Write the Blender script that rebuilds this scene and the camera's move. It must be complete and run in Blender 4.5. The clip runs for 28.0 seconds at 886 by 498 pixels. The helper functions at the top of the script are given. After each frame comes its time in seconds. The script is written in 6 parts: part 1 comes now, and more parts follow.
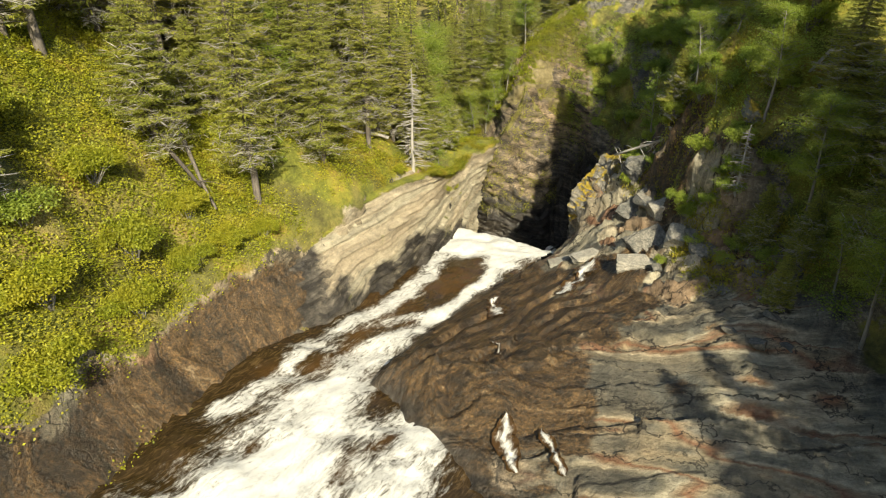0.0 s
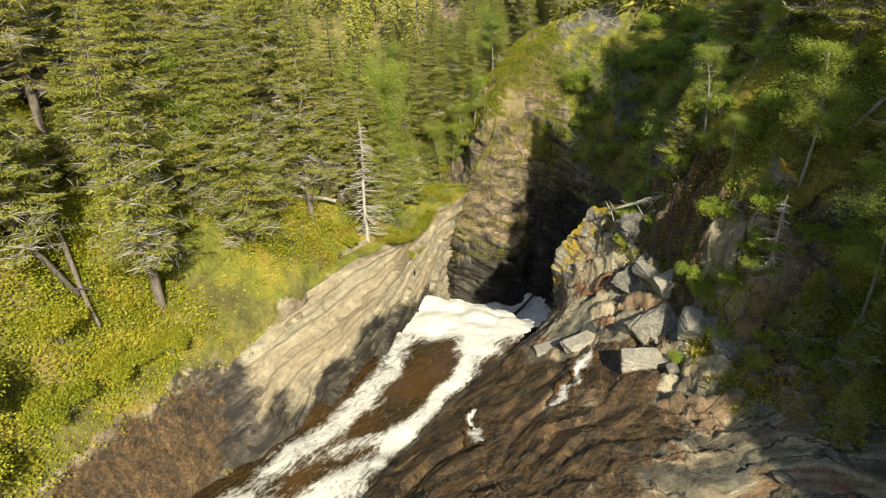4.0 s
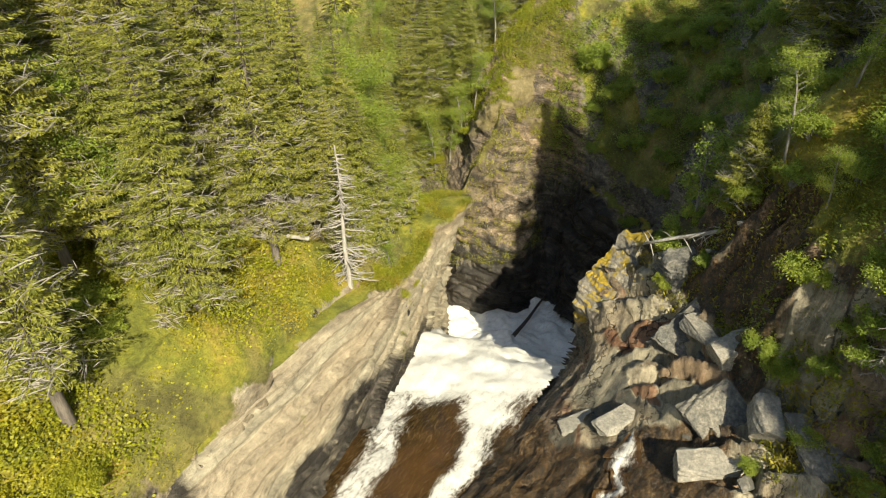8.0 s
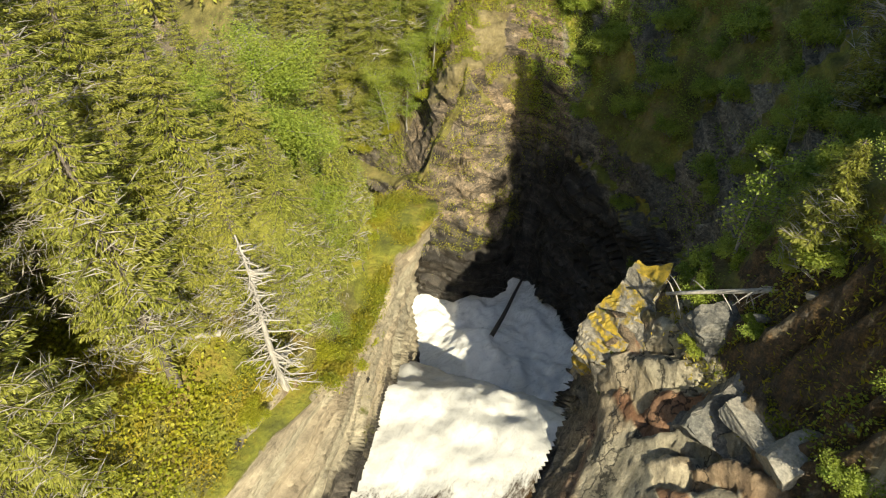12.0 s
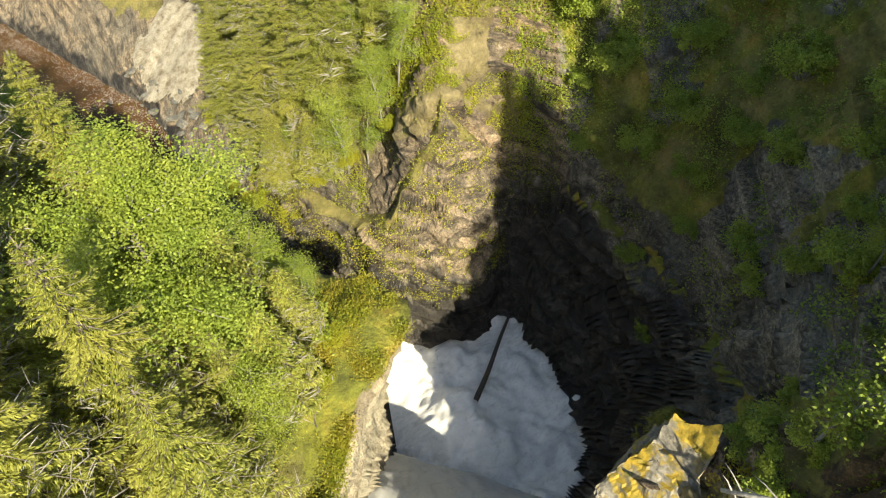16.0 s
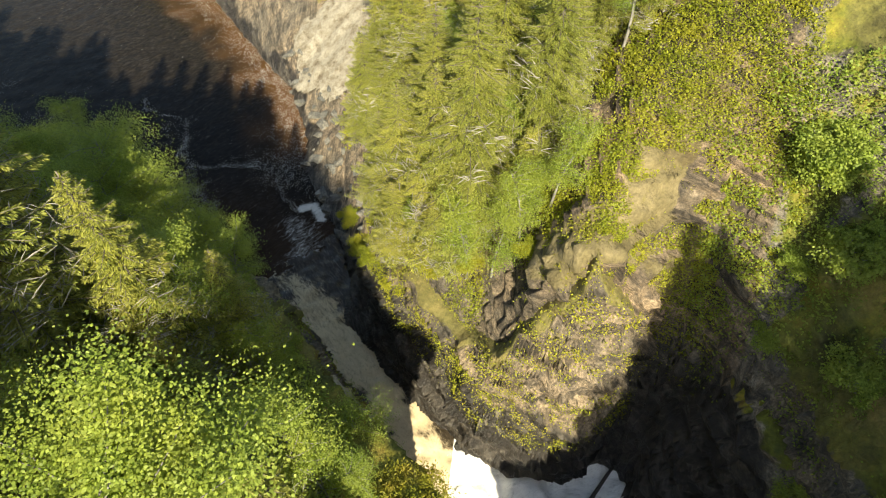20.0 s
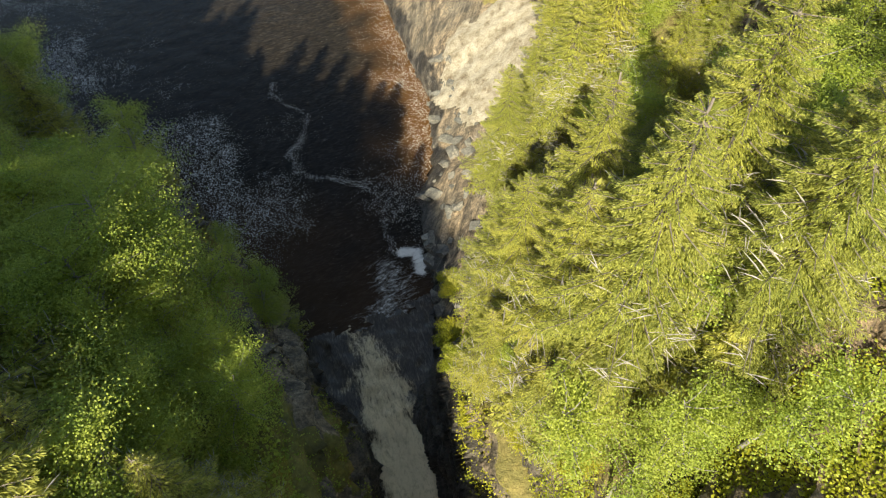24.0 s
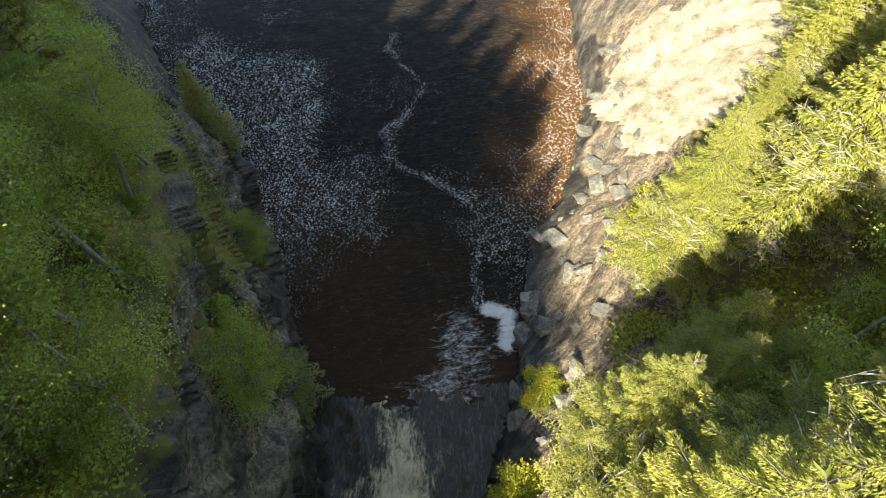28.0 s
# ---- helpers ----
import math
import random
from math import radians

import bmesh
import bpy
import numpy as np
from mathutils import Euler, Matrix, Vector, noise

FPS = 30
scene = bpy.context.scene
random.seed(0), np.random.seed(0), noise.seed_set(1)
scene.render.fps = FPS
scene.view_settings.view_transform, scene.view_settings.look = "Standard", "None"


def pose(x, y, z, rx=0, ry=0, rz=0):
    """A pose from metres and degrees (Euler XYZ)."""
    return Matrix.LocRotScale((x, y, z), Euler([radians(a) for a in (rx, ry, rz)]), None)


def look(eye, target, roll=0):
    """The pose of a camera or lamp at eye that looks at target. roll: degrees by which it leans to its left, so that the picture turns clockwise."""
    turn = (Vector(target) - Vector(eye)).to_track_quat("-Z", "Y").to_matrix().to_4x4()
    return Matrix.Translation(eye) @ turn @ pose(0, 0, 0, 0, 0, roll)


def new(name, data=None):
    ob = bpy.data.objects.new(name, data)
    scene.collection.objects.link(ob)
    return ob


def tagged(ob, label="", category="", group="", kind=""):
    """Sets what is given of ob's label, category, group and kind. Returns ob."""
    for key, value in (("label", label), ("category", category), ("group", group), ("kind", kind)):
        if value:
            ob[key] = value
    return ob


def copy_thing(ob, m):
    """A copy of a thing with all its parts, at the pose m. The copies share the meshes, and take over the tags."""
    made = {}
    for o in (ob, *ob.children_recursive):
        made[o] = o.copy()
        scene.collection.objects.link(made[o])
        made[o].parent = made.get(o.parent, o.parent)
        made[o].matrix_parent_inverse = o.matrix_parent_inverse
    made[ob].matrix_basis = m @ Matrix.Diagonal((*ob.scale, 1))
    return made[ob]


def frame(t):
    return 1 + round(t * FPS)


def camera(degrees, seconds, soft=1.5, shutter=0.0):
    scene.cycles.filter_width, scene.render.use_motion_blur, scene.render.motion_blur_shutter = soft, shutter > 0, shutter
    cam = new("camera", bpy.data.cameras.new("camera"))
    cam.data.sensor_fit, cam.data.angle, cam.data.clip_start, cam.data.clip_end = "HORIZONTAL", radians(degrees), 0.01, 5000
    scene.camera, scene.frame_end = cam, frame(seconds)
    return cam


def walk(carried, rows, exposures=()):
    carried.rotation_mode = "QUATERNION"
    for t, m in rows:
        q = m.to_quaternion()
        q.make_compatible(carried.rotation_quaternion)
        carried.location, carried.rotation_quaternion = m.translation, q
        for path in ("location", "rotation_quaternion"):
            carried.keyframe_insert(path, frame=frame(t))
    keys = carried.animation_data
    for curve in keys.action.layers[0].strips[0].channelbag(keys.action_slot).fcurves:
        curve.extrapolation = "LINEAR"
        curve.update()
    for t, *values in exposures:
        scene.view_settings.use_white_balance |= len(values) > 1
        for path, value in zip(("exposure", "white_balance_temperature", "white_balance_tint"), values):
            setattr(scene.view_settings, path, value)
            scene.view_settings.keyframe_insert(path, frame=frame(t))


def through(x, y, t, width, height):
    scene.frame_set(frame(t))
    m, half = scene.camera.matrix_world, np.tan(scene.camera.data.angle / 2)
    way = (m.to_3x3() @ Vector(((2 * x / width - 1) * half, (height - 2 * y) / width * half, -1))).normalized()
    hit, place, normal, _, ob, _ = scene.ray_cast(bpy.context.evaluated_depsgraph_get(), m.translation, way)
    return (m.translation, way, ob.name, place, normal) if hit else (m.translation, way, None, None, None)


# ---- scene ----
cam = camera(73.00, 28.0, 1.1)
PATH = [
    (0, (-0.000, 1.113, 28.474), (0.000, 5.501, 26.078), -0.14),
    (0.5, (0.108, 2.088, 28.501), (0.160, 6.479, 26.110), -0.33),
    (1, (0.239, 2.955, 28.541), (0.329, 7.349, 26.157), -0.49),
    (1.5, (0.363, 3.815, 28.549), (0.486, 8.216, 26.180), -0.65),
    (2, (0.474, 4.722, 28.556), (0.603, 9.131, 26.200), -0.73),
    (2.5, (0.534, 5.572, 28.608), (0.671, 9.985, 26.261), -0.86),
    (3, (0.534, 6.493, 28.701), (0.704, 10.907, 26.358), -0.88),
    (3.5, (0.493, 7.467, 28.791), (0.707, 11.880, 26.449), -0.78),
    (5.5, (0.537, 11.224, 29.017), (0.820, 15.611, 26.635), -0.58),
    (6, (0.514, 12.057, 29.140), (0.800, 16.414, 26.703), -0.58),
    (6.5, (0.486, 12.918, 29.253), (0.776, 17.235, 26.747), -0.56),
    (7, (0.492, 13.804, 29.352), (0.791, 18.102, 26.814), -0.59),
    (7.5, (0.547, 14.772, 29.451), (0.845, 19.012, 26.818), -0.62),
    (8, (0.578, 15.811, 29.559), (0.878, 19.998, 26.842), -0.69),
    (8.5, (0.563, 16.854, 29.661), (0.874, 20.986, 26.864), -0.49),
    (9, (0.644, 17.917, 29.748), (0.953, 21.994, 26.871), -0.52),
    (9.5, (0.785, 18.971, 29.830), (1.108, 22.991, 26.876), -0.62),
    (10, (0.920, 20.085, 29.920), (1.252, 24.048, 26.890), -0.83),
    (10.5, (1.067, 21.231, 30.021), (1.411, 25.124, 26.902), -0.97),
    (11, (1.175, 22.358, 30.127), (1.546, 26.174, 26.918), -1.11),
    (11.5, (1.302, 23.484, 30.229), (1.754, 27.212, 26.928), -1.26),
    (13.5, (2.023, 27.952, 30.689), (2.704, 31.352, 27.087), -0.51),
    (14, (2.231, 29.146, 30.774), (2.911, 32.483, 27.114), -0.35),
    (14.5, (2.479, 30.304, 30.855), (3.144, 33.584, 27.140), -0.40),
    (15, (2.714, 31.479, 30.897), (3.373, 34.707, 27.136), -0.36),
    (15.5, (2.823, 32.480, 30.896), (3.494, 35.675, 27.108), -0.14),
    (16, (2.896, 33.375, 30.875), (3.585, 36.548, 27.073), 0.05),
    (16.5, (3.054, 34.350, 30.870), (3.739, 37.501, 27.049), 0.16),
    (17, (3.273, 35.403, 30.898), (3.902, 38.551, 27.065), 0.02),
    (17.5, (3.464, 36.444, 30.981), (4.019, 39.577, 27.124), 0.22),
    (18, (3.614, 37.551, 31.063), (3.988, 40.681, 27.182), 0.30),
    (18.5, (3.666, 38.667, 31.121), (3.845, 41.787, 27.219), 0.47),
    (19, (3.649, 39.743, 31.188), (3.652, 42.846, 27.268), 0.80),
    (19.5, (3.601, 40.874, 31.221), (3.438, 43.939, 27.274), 1.04),
    (20, (3.528, 42.024, 31.229), (3.216, 45.047, 27.259), 1.18),
    (20.5, (3.457, 43.137, 31.247), (3.015, 46.119, 27.258), 1.21),
    (21, (3.368, 44.203, 31.242), (2.806, 47.144, 27.238), 1.64),
    (21.5, (3.262, 45.234, 31.189), (2.603, 48.129, 27.166), 1.87),
    (23.5, (2.599, 49.953, 28.248), (1.392, 52.667, 24.226), -2.80),
    (24, (2.132, 50.883, 27.750), (0.816, 53.540, 23.724), -1.94),
    (24.5, (1.682, 51.783, 27.215), (0.244, 54.370, 23.185), -1.66),
    (25, (1.141, 52.734, 26.648), (-0.419, 55.253, 22.620), -1.27),
    (25.5, (0.619, 53.631, 26.046), (-1.034, 56.087, 22.017), -1.06),
    (26, (0.066, 54.519, 25.253), (-1.630, 56.934, 21.216), -1.13),
    (26.5, (-0.551, 55.377, 24.281), (-2.335, 57.721, 20.241), -0.78),
    (27, (-1.114, 56.314, 23.323), (-2.978, 58.561, 19.264), -0.58),
    (27.5, (-1.722, 57.311, 22.493), (-3.636, 59.439, 18.393), -0.50),
    (28, (-2.383, 58.412, 21.863), (-4.286, 60.411, 17.694), -0.23),
]
EXPOSURES = [(0, 0.82, 7250, 4), (11, 0.86, 7250, 4), (13.5, 1.05, 7250, 4), (17, 1.3, 7250, 4), (19, 1.25, 7250, 4), (21.5, 1.25, 7250, 4), (25, 1.55, 7250, 4), (28, 2.02, 7250, 4)]
SUN_STRENGTH, SKY_STRENGTH = 5.3, 0.11
GROUND_STEP = 0.13
walk(cam, [(t, look(eye, target, roll)) for t, eye, target, roll in PATH], EXPOSURES)

# ---- daylight ----
SUN_TRAVEL = Vector((-0.18, 0.76, -0.63)).normalized()      # from behind and to the right
world = bpy.data.worlds.new("daylight")
scene.world = world
world.use_nodes = True
wn = world.node_tree
sky = wn.nodes.new("ShaderNodeTexSky")
sky.sky_type, sky.sun_disc = "NISHITA", False
sky.sun_elevation = math.asin(-SUN_TRAVEL.z)
sky.sun_rotation = math.atan2(-SUN_TRAVEL.x, -SUN_TRAVEL.y)
wn.links.new(sky.outputs[0], wn.nodes["Background"].inputs[0])
wn.nodes["Background"].inputs[1].default_value = SKY_STRENGTH
sun = new("sun", bpy.data.lights.new("sun", "SUN"))
sun.data.energy, sun.data.angle, sun.data.color = SUN_STRENGTH, radians(0.55), (1.0, 0.93, 0.78)
sun.matrix_world = look((0, 0, 60), Vector((0, 0, 60)) + SUN_TRAVEL)


# ---- materials ----
class Mat:
    """A small helper to wire procedural node materials."""

    def __init__(self, name):
        self.m = bpy.data.materials.new(name)
        self.m.use_nodes = True
        self.t = self.m.node_tree
        self.b = self.t.nodes["Principled BSDF"]
        self.pos = self.t.nodes.new("ShaderNodeNewGeometry").outputs["Position"]

    def link(self, a, b):
        self.t.links.new(a, b)

    def scaled(self, vec, rot=(0, 0, 0), scale=(1, 1, 1)):
        n = self.t.nodes.new("ShaderNodeMapping")
        n.vector_type = "TEXTURE"                            # turn first, then stretch
        n.inputs["Rotation"].default_value = [radians(a) for a in rot]
        n.inputs["Scale"].default_value = [1 / (a or 1e-4) for a in scale]
        self.link(vec, n.inputs["Vector"])
        return n.outputs[0]

    def noise(self, vec, scale, detail=4.0, rough=0.6, dist=0.0):
        n = self.t.nodes.new("ShaderNodeTexNoise")
        n.inputs["Scale"].default_value, n.inputs["Detail"].default_value = scale, detail
        n.inputs["Roughness"].default_value, n.inputs["Distortion"].default_value = rough, dist
        self.link(vec, n.inputs["Vector"])
        return n.outputs["Fac"]

    def cells(self, vec, scale, feature="DISTANCE_TO_EDGE"):
        n = self.t.nodes.new("ShaderNodeTexVoronoi")
        n.feature = feature
        n.inputs["Scale"].default_value = scale
        self.link(vec, n.inputs["Vector"])
        return n.outputs["Distance"]

    def ramp(self, fac, stops):
        n = self.t.nodes.new("ShaderNodeValToRGB")
        els = n.color_ramp.elements
        while len(els) < len(stops):
            els.new(0.5)
        for e, (p, c) in zip(els, stops):
            e.position = p
            e.color = (*c, 1) if not isinstance(c, (int, float)) else (c, c, c, 1)
        self.link(fac, n.inputs["Fac"])
        return n.outputs["Color"]

    def mix(self, fac, a, b, kind="MIX"):
        n = self.t.nodes.new("ShaderNodeMix")
        n.data_type, n.blend_type = "RGBA", kind
        for src, dst in ((fac, n.inputs["Factor"]), (a, n.inputs[6]), (b, n.inputs[7])):
            if isinstance(src, (int, float)):
                dst.default_value = src
            elif isinstance(src, tuple):
                dst.default_value = (*src, 1)
            else:
                self.link(src, dst)
        return n.outputs[2]

    def math(self, op, a, b=0.0, c=0.0, clamp=False):
        n = self.t.nodes.new("ShaderNodeMath")
        n.operation, n.use_clamp = op, clamp
        for k, src in enumerate((a, b, c)):
            if isinstance(src, (int, float)):
                n.inputs[k].default_value = src
            else:
                self.link(src, n.inputs[k])
        return n.outputs[0]

    def attr(self, name):
        n = self.t.nodes.new("ShaderNodeAttribute")
        n.attribute_name = name
        return n.outputs["Color"]

    def split(self, col):
        n = self.t.nodes.new("ShaderNodeSeparateColor")
        self.link(col, n.inputs[0])
        return n.outputs

    def random(self):
        return self.t.nodes.new("ShaderNodeObjectInfo").outputs["Random"]

    def island(self):
        return self.t.nodes.new("ShaderNodeNewGeometry").outputs["Random Per Island"]

    def bump(self, height, strength=0.5, distance=0.05):
        n = self.t.nodes.new("ShaderNodeBump")
        n.inputs["Strength"].default_value, n.inputs["Distance"].default_value = strength, distance
        self.link(height, n.inputs["Height"])
        self.link(n.outputs[0], self.b.inputs["Normal"])

    def set(self, color=None, rough=None, **more):
        for key, v in (("Base Color", color), ("Roughness", rough), *more.items()):
            if v is None:
                continue
            s = self.b.inputs[key]
            if isinstance(v, (int, float)):
                s.default_value = v
            elif isinstance(v, tuple):
                s.default_value = (*v, 1)
            else:
                self.link(v, s)
        return self.m


def rock_colors(k, pos):
    """Layered schist: pale, grey and rusty bands along the bedding, with grain and cracks."""
    tilted = k.scaled(pos, (14, -12, 52), (0.3, 1.0, 2.8))
    bands = k.noise(tilted, 0.9, 5.0, 0.62, 0.5)
    col = k.ramp(bands, [(0.30, (0.045, 0.042, 0.038)), (0.43, (0.17, 0.155, 0.13)), (0.53, (0.36, 0.315, 0.245)),
                         (0.62, (0.13, 0.115, 0.09)), (0.75, (0.46, 0.425, 0.36))])
    grey = k.noise(pos, 0.22, 3.0)
    col = k.mix(k.ramp(grey, [(0.45, 0.0), (0.62, 0.75)]), col, k.ramp(bands, [(0.3, (0.045, 0.047, 0.046)), (0.6, (0.16, 0.165, 0.155)), (0.8, (0.28, 0.28, 0.26))]))
    grain = k.noise(pos, 9.0, 5.0, 0.7)
    col = k.mix(0.8, col, k.ramp(grain, [(0.34, (0.2, 0.2, 0.2)), (0.55, (0.9, 0.9, 0.9)), (0.68, (1.25, 1.25, 1.25))]), "MULTIPLY")
    warp = k.t.nodes.new("ShaderNodeVectorMath")
    warp.operation = "ADD"
    k.link(pos, warp.inputs[0])
    k.link(k.scaled(k.ramp(k.noise(pos, 0.7, 3.0), [(0.3, 0.0), (0.7, 1.0)]), (0, 0, 0), (0.6, 0.6, 0.6)), warp.inputs[1])
    cracks = k.cells(k.scaled(warp.outputs[0], (14, -12, 52), (0.22, 0.85, 1.9)), 1.0)
    crack = k.ramp(cracks, [(0.0, 0.08), (0.028, 1.0)])
    return k.mix(0.3, col, crack, "MULTIPLY"), bands, grain, cracks


def ground_material():
    k = Mat("ground_rock_and_moss")
    col, bands, grain, cracks = rock_colors(k, k.pos)
    cover, wet, dry = k.split(k.attr("cover"))[:3]
    # each plate of the slabs has its own tint
    plate, rust, flat = k.split(k.attr("tone"))[:3]
    lam = k.attr("bed")
    zone = k.ramp(plate, [(0.12, (0.09, 0.095, 0.085)), (0.30, (0.20, 0.19, 0.145)), (0.44, (0.52, 0.48, 0.37)), (0.55, (0.30, 0.22, 0.14)), (0.64, (0.26, 0.115, 0.055)), (0.74, (0.36, 0.30, 0.20)), (0.9, (0.12, 0.12, 0.10))])
    col = k.mix(k.math("MULTIPLY", rust, 0.85), col, zone)
    along = k.noise(k.scaled(lam, (0, 0, 0), (1.0, 0.14, 0.3)), 2.8, 9.0, 0.78, 0.15)
    across = k.noise(k.scaled(lam, (0, 0, 0), (1.0, 0.16, 0.0)), 4.2, 9.0, 0.78, 0.15)
    rugged = k.noise(k.pos, 2.6, 8.0, 0.78)
    across = k.mix(0.5, across, rugged)
    along = k.mix(0.35, along, rugged)
    bedding = k.mix(flat, along, across)
    col = k.mix(0.8, col, k.ramp(bedding, [(0.34, (0.10, 0.095, 0.085)), (0.45, (0.6, 0.58, 0.53)), (0.54, (1.0, 0.98, 0.92)), (0.64, (1.5, 1.46, 1.38))]), "MULTIPLY")
    bent = k.t.nodes.new("ShaderNodeVectorMath")
    bent.operation = "ADD"
    k.link(k.scaled(lam, (0, 0, 0), (1.0, 0.32, 0.0)), bent.inputs[0])
    k.link(k.scaled(k.ramp(k.noise(k.pos, 1.1, 5.0), [(0.3, 0.0), (0.7, 1.0)]), (0, 0, 0), (0.7, 0.7, 0.0)), bent.inputs[1])
    rift = k.cells(bent.outputs[0], 0.62)
    rift = k.math("ADD", rift, k.math("MULTIPLY", k.math("SUBTRACT", 1.0, flat), 0.05))
    col = k.mix(0.9, col, k.ramp(rift, [(0.0, 0.03), (0.012, 0.3), (0.028, 1.0)]), "MULTIPLY")
    # thin beds with dark gaps on the weathered cliff
    beds = k.noise(k.scaled(lam, (0, 0, 0), (1.0, 0.16, 0.2)), 2.9, 6.0, 0.7, 0.4)
    col = k.mix(k.math("MULTIPLY", dry, 0.95), col, k.mix(1.0, col, k.ramp(beds, [(0.40, 0.06), (0.47, 0.75), (0.6, 1.25)]), "MULTIPLY"))
    # warm weathered stone on the dry cliff
    col = k.mix(k.math('MULTIPLY', dry, 0.75), col, k.mix(0.8, col, (1.25, 0.85, 0.5), 'MULTIPLY'))
    # brown river film on the wetted slabs; its palest stops also paint sun glints
    streak = k.noise(k.scaled(lam, (0, 0, 0), (1.0, 0.34, 0.0)), 1.4, 9.0, 0.76, 0.4)
    wet_gleam_col = k.ramp(k.mix(flat, streak, k.math("ADD", k.math("MULTIPLY", across, 0.6), k.math("MULTIPLY", streak, 0.4))), [(0.36, (0.008, 0.006, 0.004)), (0.47, (0.040, 0.028, 0.016)), (0.55, (0.15, 0.09, 0.038)), (0.64, (0.42, 0.33, 0.21))])
    wet_gleam_col = k.mix(0.9, wet_gleam_col, k.ramp(grain, [(0.36, (0.15, 0.15, 0.15)), (0.52, (0.8, 0.8, 0.8)), (0.66, (1.6, 1.5, 1.35))]), "MULTIPLY")
    # walls: dark wet stone, blackened for deep shade, palest stop a painted gleam
    wet_gleam_col = k.mix(flat, k.ramp(along, [(0.38, (0.005, 0.004, 0.003)), (0.49, (0.02, 0.016, 0.012)), (0.56, (0.075, 0.064, 0.05)), (0.66, (0.22, 0.19, 0.15))]), wet_gleam_col)
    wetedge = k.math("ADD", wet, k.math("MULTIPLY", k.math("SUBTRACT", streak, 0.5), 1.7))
    col = k.mix(k.ramp(wetedge, [(0.32, 0.0), (0.66, 1.0)]), col, wet_gleam_col)
    # lichen and moss on the stone
    moss = k.noise(k.pos, 0.8, 6.0, 0.7)
    # soil, moss and grass
    tone = k.noise(k.pos, 0.5, 5.0, 0.65)
    fine = k.noise(k.pos, 6.0, 4.0, 0.7)
    green = k.ramp(tone, [(0.32, (0.075, 0.09, 0.010)), (0.48, (0.19, 0.205, 0.014)), (0.58, (0.30, 0.26, 0.02)), (0.70, (0.33, 0.20, 0.03))])
    brown = k.ramp(tone, [(0.32, (0.10, 0.06, 0.03)), (0.5, (0.19, 0.14, 0.08)), (0.62, (0.26, 0.21, 0.13)), (0.72, (0.16, 0.16, 0.03))])
    veg = k.mix(dry, green, brown)
    veg = k.mix(0.7, veg, k.ramp(fine, [(0.3, (0.3, 0.3, 0.3)), (0.68, (1.0, 1.0, 1.0))]), "MULTIPLY")
    edge = k.math("ADD", cover, k.math("MULTIPLY", k.math("SUBTRACT", moss, 0.5), 1.3))
    fac = k.ramp(edge, [(0.45, 0.0), (0.56, 1.0)])
    col = k.mix(fac, col, veg)
    high = k.math("ADD", k.math("MULTIPLY", bands, 0.8), k.math("ADD", k.math("MULTIPLY", grain, 0.25), k.math("MULTIPLY", k.math("MINIMUM", cracks, 0.08), 0.8)))
    high = k.math("ADD", high, k.math("MULTIPLY", fine, 0.4))
    high = k.math("ADD", high, k.math("MULTIPLY", rugged, 0.5))
    high = k.math("ADD", high, k.math("ADD", k.math("MULTIPLY", bedding, 0.6), k.math("MULTIPLY", k.math("MINIMUM", rift, 0.03), 5.0)))
    k.bump(high, 1.0, 0.15)
    shine = k.math("SUBTRACT", 0.85, k.math("MULTIPLY", k.math("MULTIPLY", wet, k.math("SUBTRACT", 1.0, cover)), 0.5))
    return k.set(col, shine)


def stone_material(name, tint, moss=0.0):
    k = Mat(name)
    col, bands, grain, cracks = rock_colors(k, k.pos)
    col = k.mix(0.5, col, k.mix(k.random(), tuple(0.8 * c for c in tint), tint))
    col = k.mix(0.6, col, k.ramp(grain, [(0.3, (0.35, 0.35, 0.35)), (0.66, (1.0, 1.0, 1.0))]), "MULTIPLY")
    if moss:
        n = k.noise(k.pos, 1.3, 5.0, 0.65)
        up = k.split_normal()
        fac = k.ramp(k.math("ADD", k.math("MULTIPLY", up, 0.2), n), [(0.75 - 0.3 * moss, 0.0), (0.86 - 0.3 * moss, 1.0)])
        gold = k.ramp(k.noise(k.pos, 5.0), [(0.35, (0.14, 0.11, 0.012)), (0.6, (0.34, 0.23, 0.02))])
        col = k.mix(fac, col, gold)
    k.bump(k.math("ADD", bands, k.math("MULTIPLY", grain, 0.4)), 0.7, 0.08)
    return k.set(col, 0.82)


def _split_normal(self):
    n = self.t.nodes.new("ShaderNodeSeparateXYZ")
    self.link(self.t.nodes.new("ShaderNodeNewGeometry").outputs["Normal"], n.inputs[0])
    return n.outputs[2]


Mat.split_normal = _split_normal


def leaf_material(name, dark, light, dry=None, through=0.35):
    """Leaves or needles: each one its own shade, some light passing through."""
    k = Mat(name)
    isl = k.island()
    col = k.mix(isl, dark, light)
    patch = k.noise(k.pos, 0.7, 3.0)
    col = k.mix(k.ramp(patch, [(0.42, 0.0), (0.64, 0.55)]), col, dry or tuple(1.25 * c for c in light))
    col = k.mix(0.3, col, k.mix(k.random(), (0.6, 0.7, 0.6), (1.25, 1.12, 0.8)), "MULTIPLY")
    out = k.t.nodes["Material Output"]
    tr = k.t.nodes.new("ShaderNodeBsdfTranslucent")
    mx = k.t.nodes.new("ShaderNodeMixShader")
    mx.inputs[0].default_value = through
    k.link(col, tr.inputs["Color"])
    k.set(col, 0.6)
    k.link(k.b.outputs[0], mx.inputs[1])
    k.link(tr.outputs[0], mx.inputs[2])
    k.link(mx.outputs[0], out.inputs["Surface"])
    return k.m


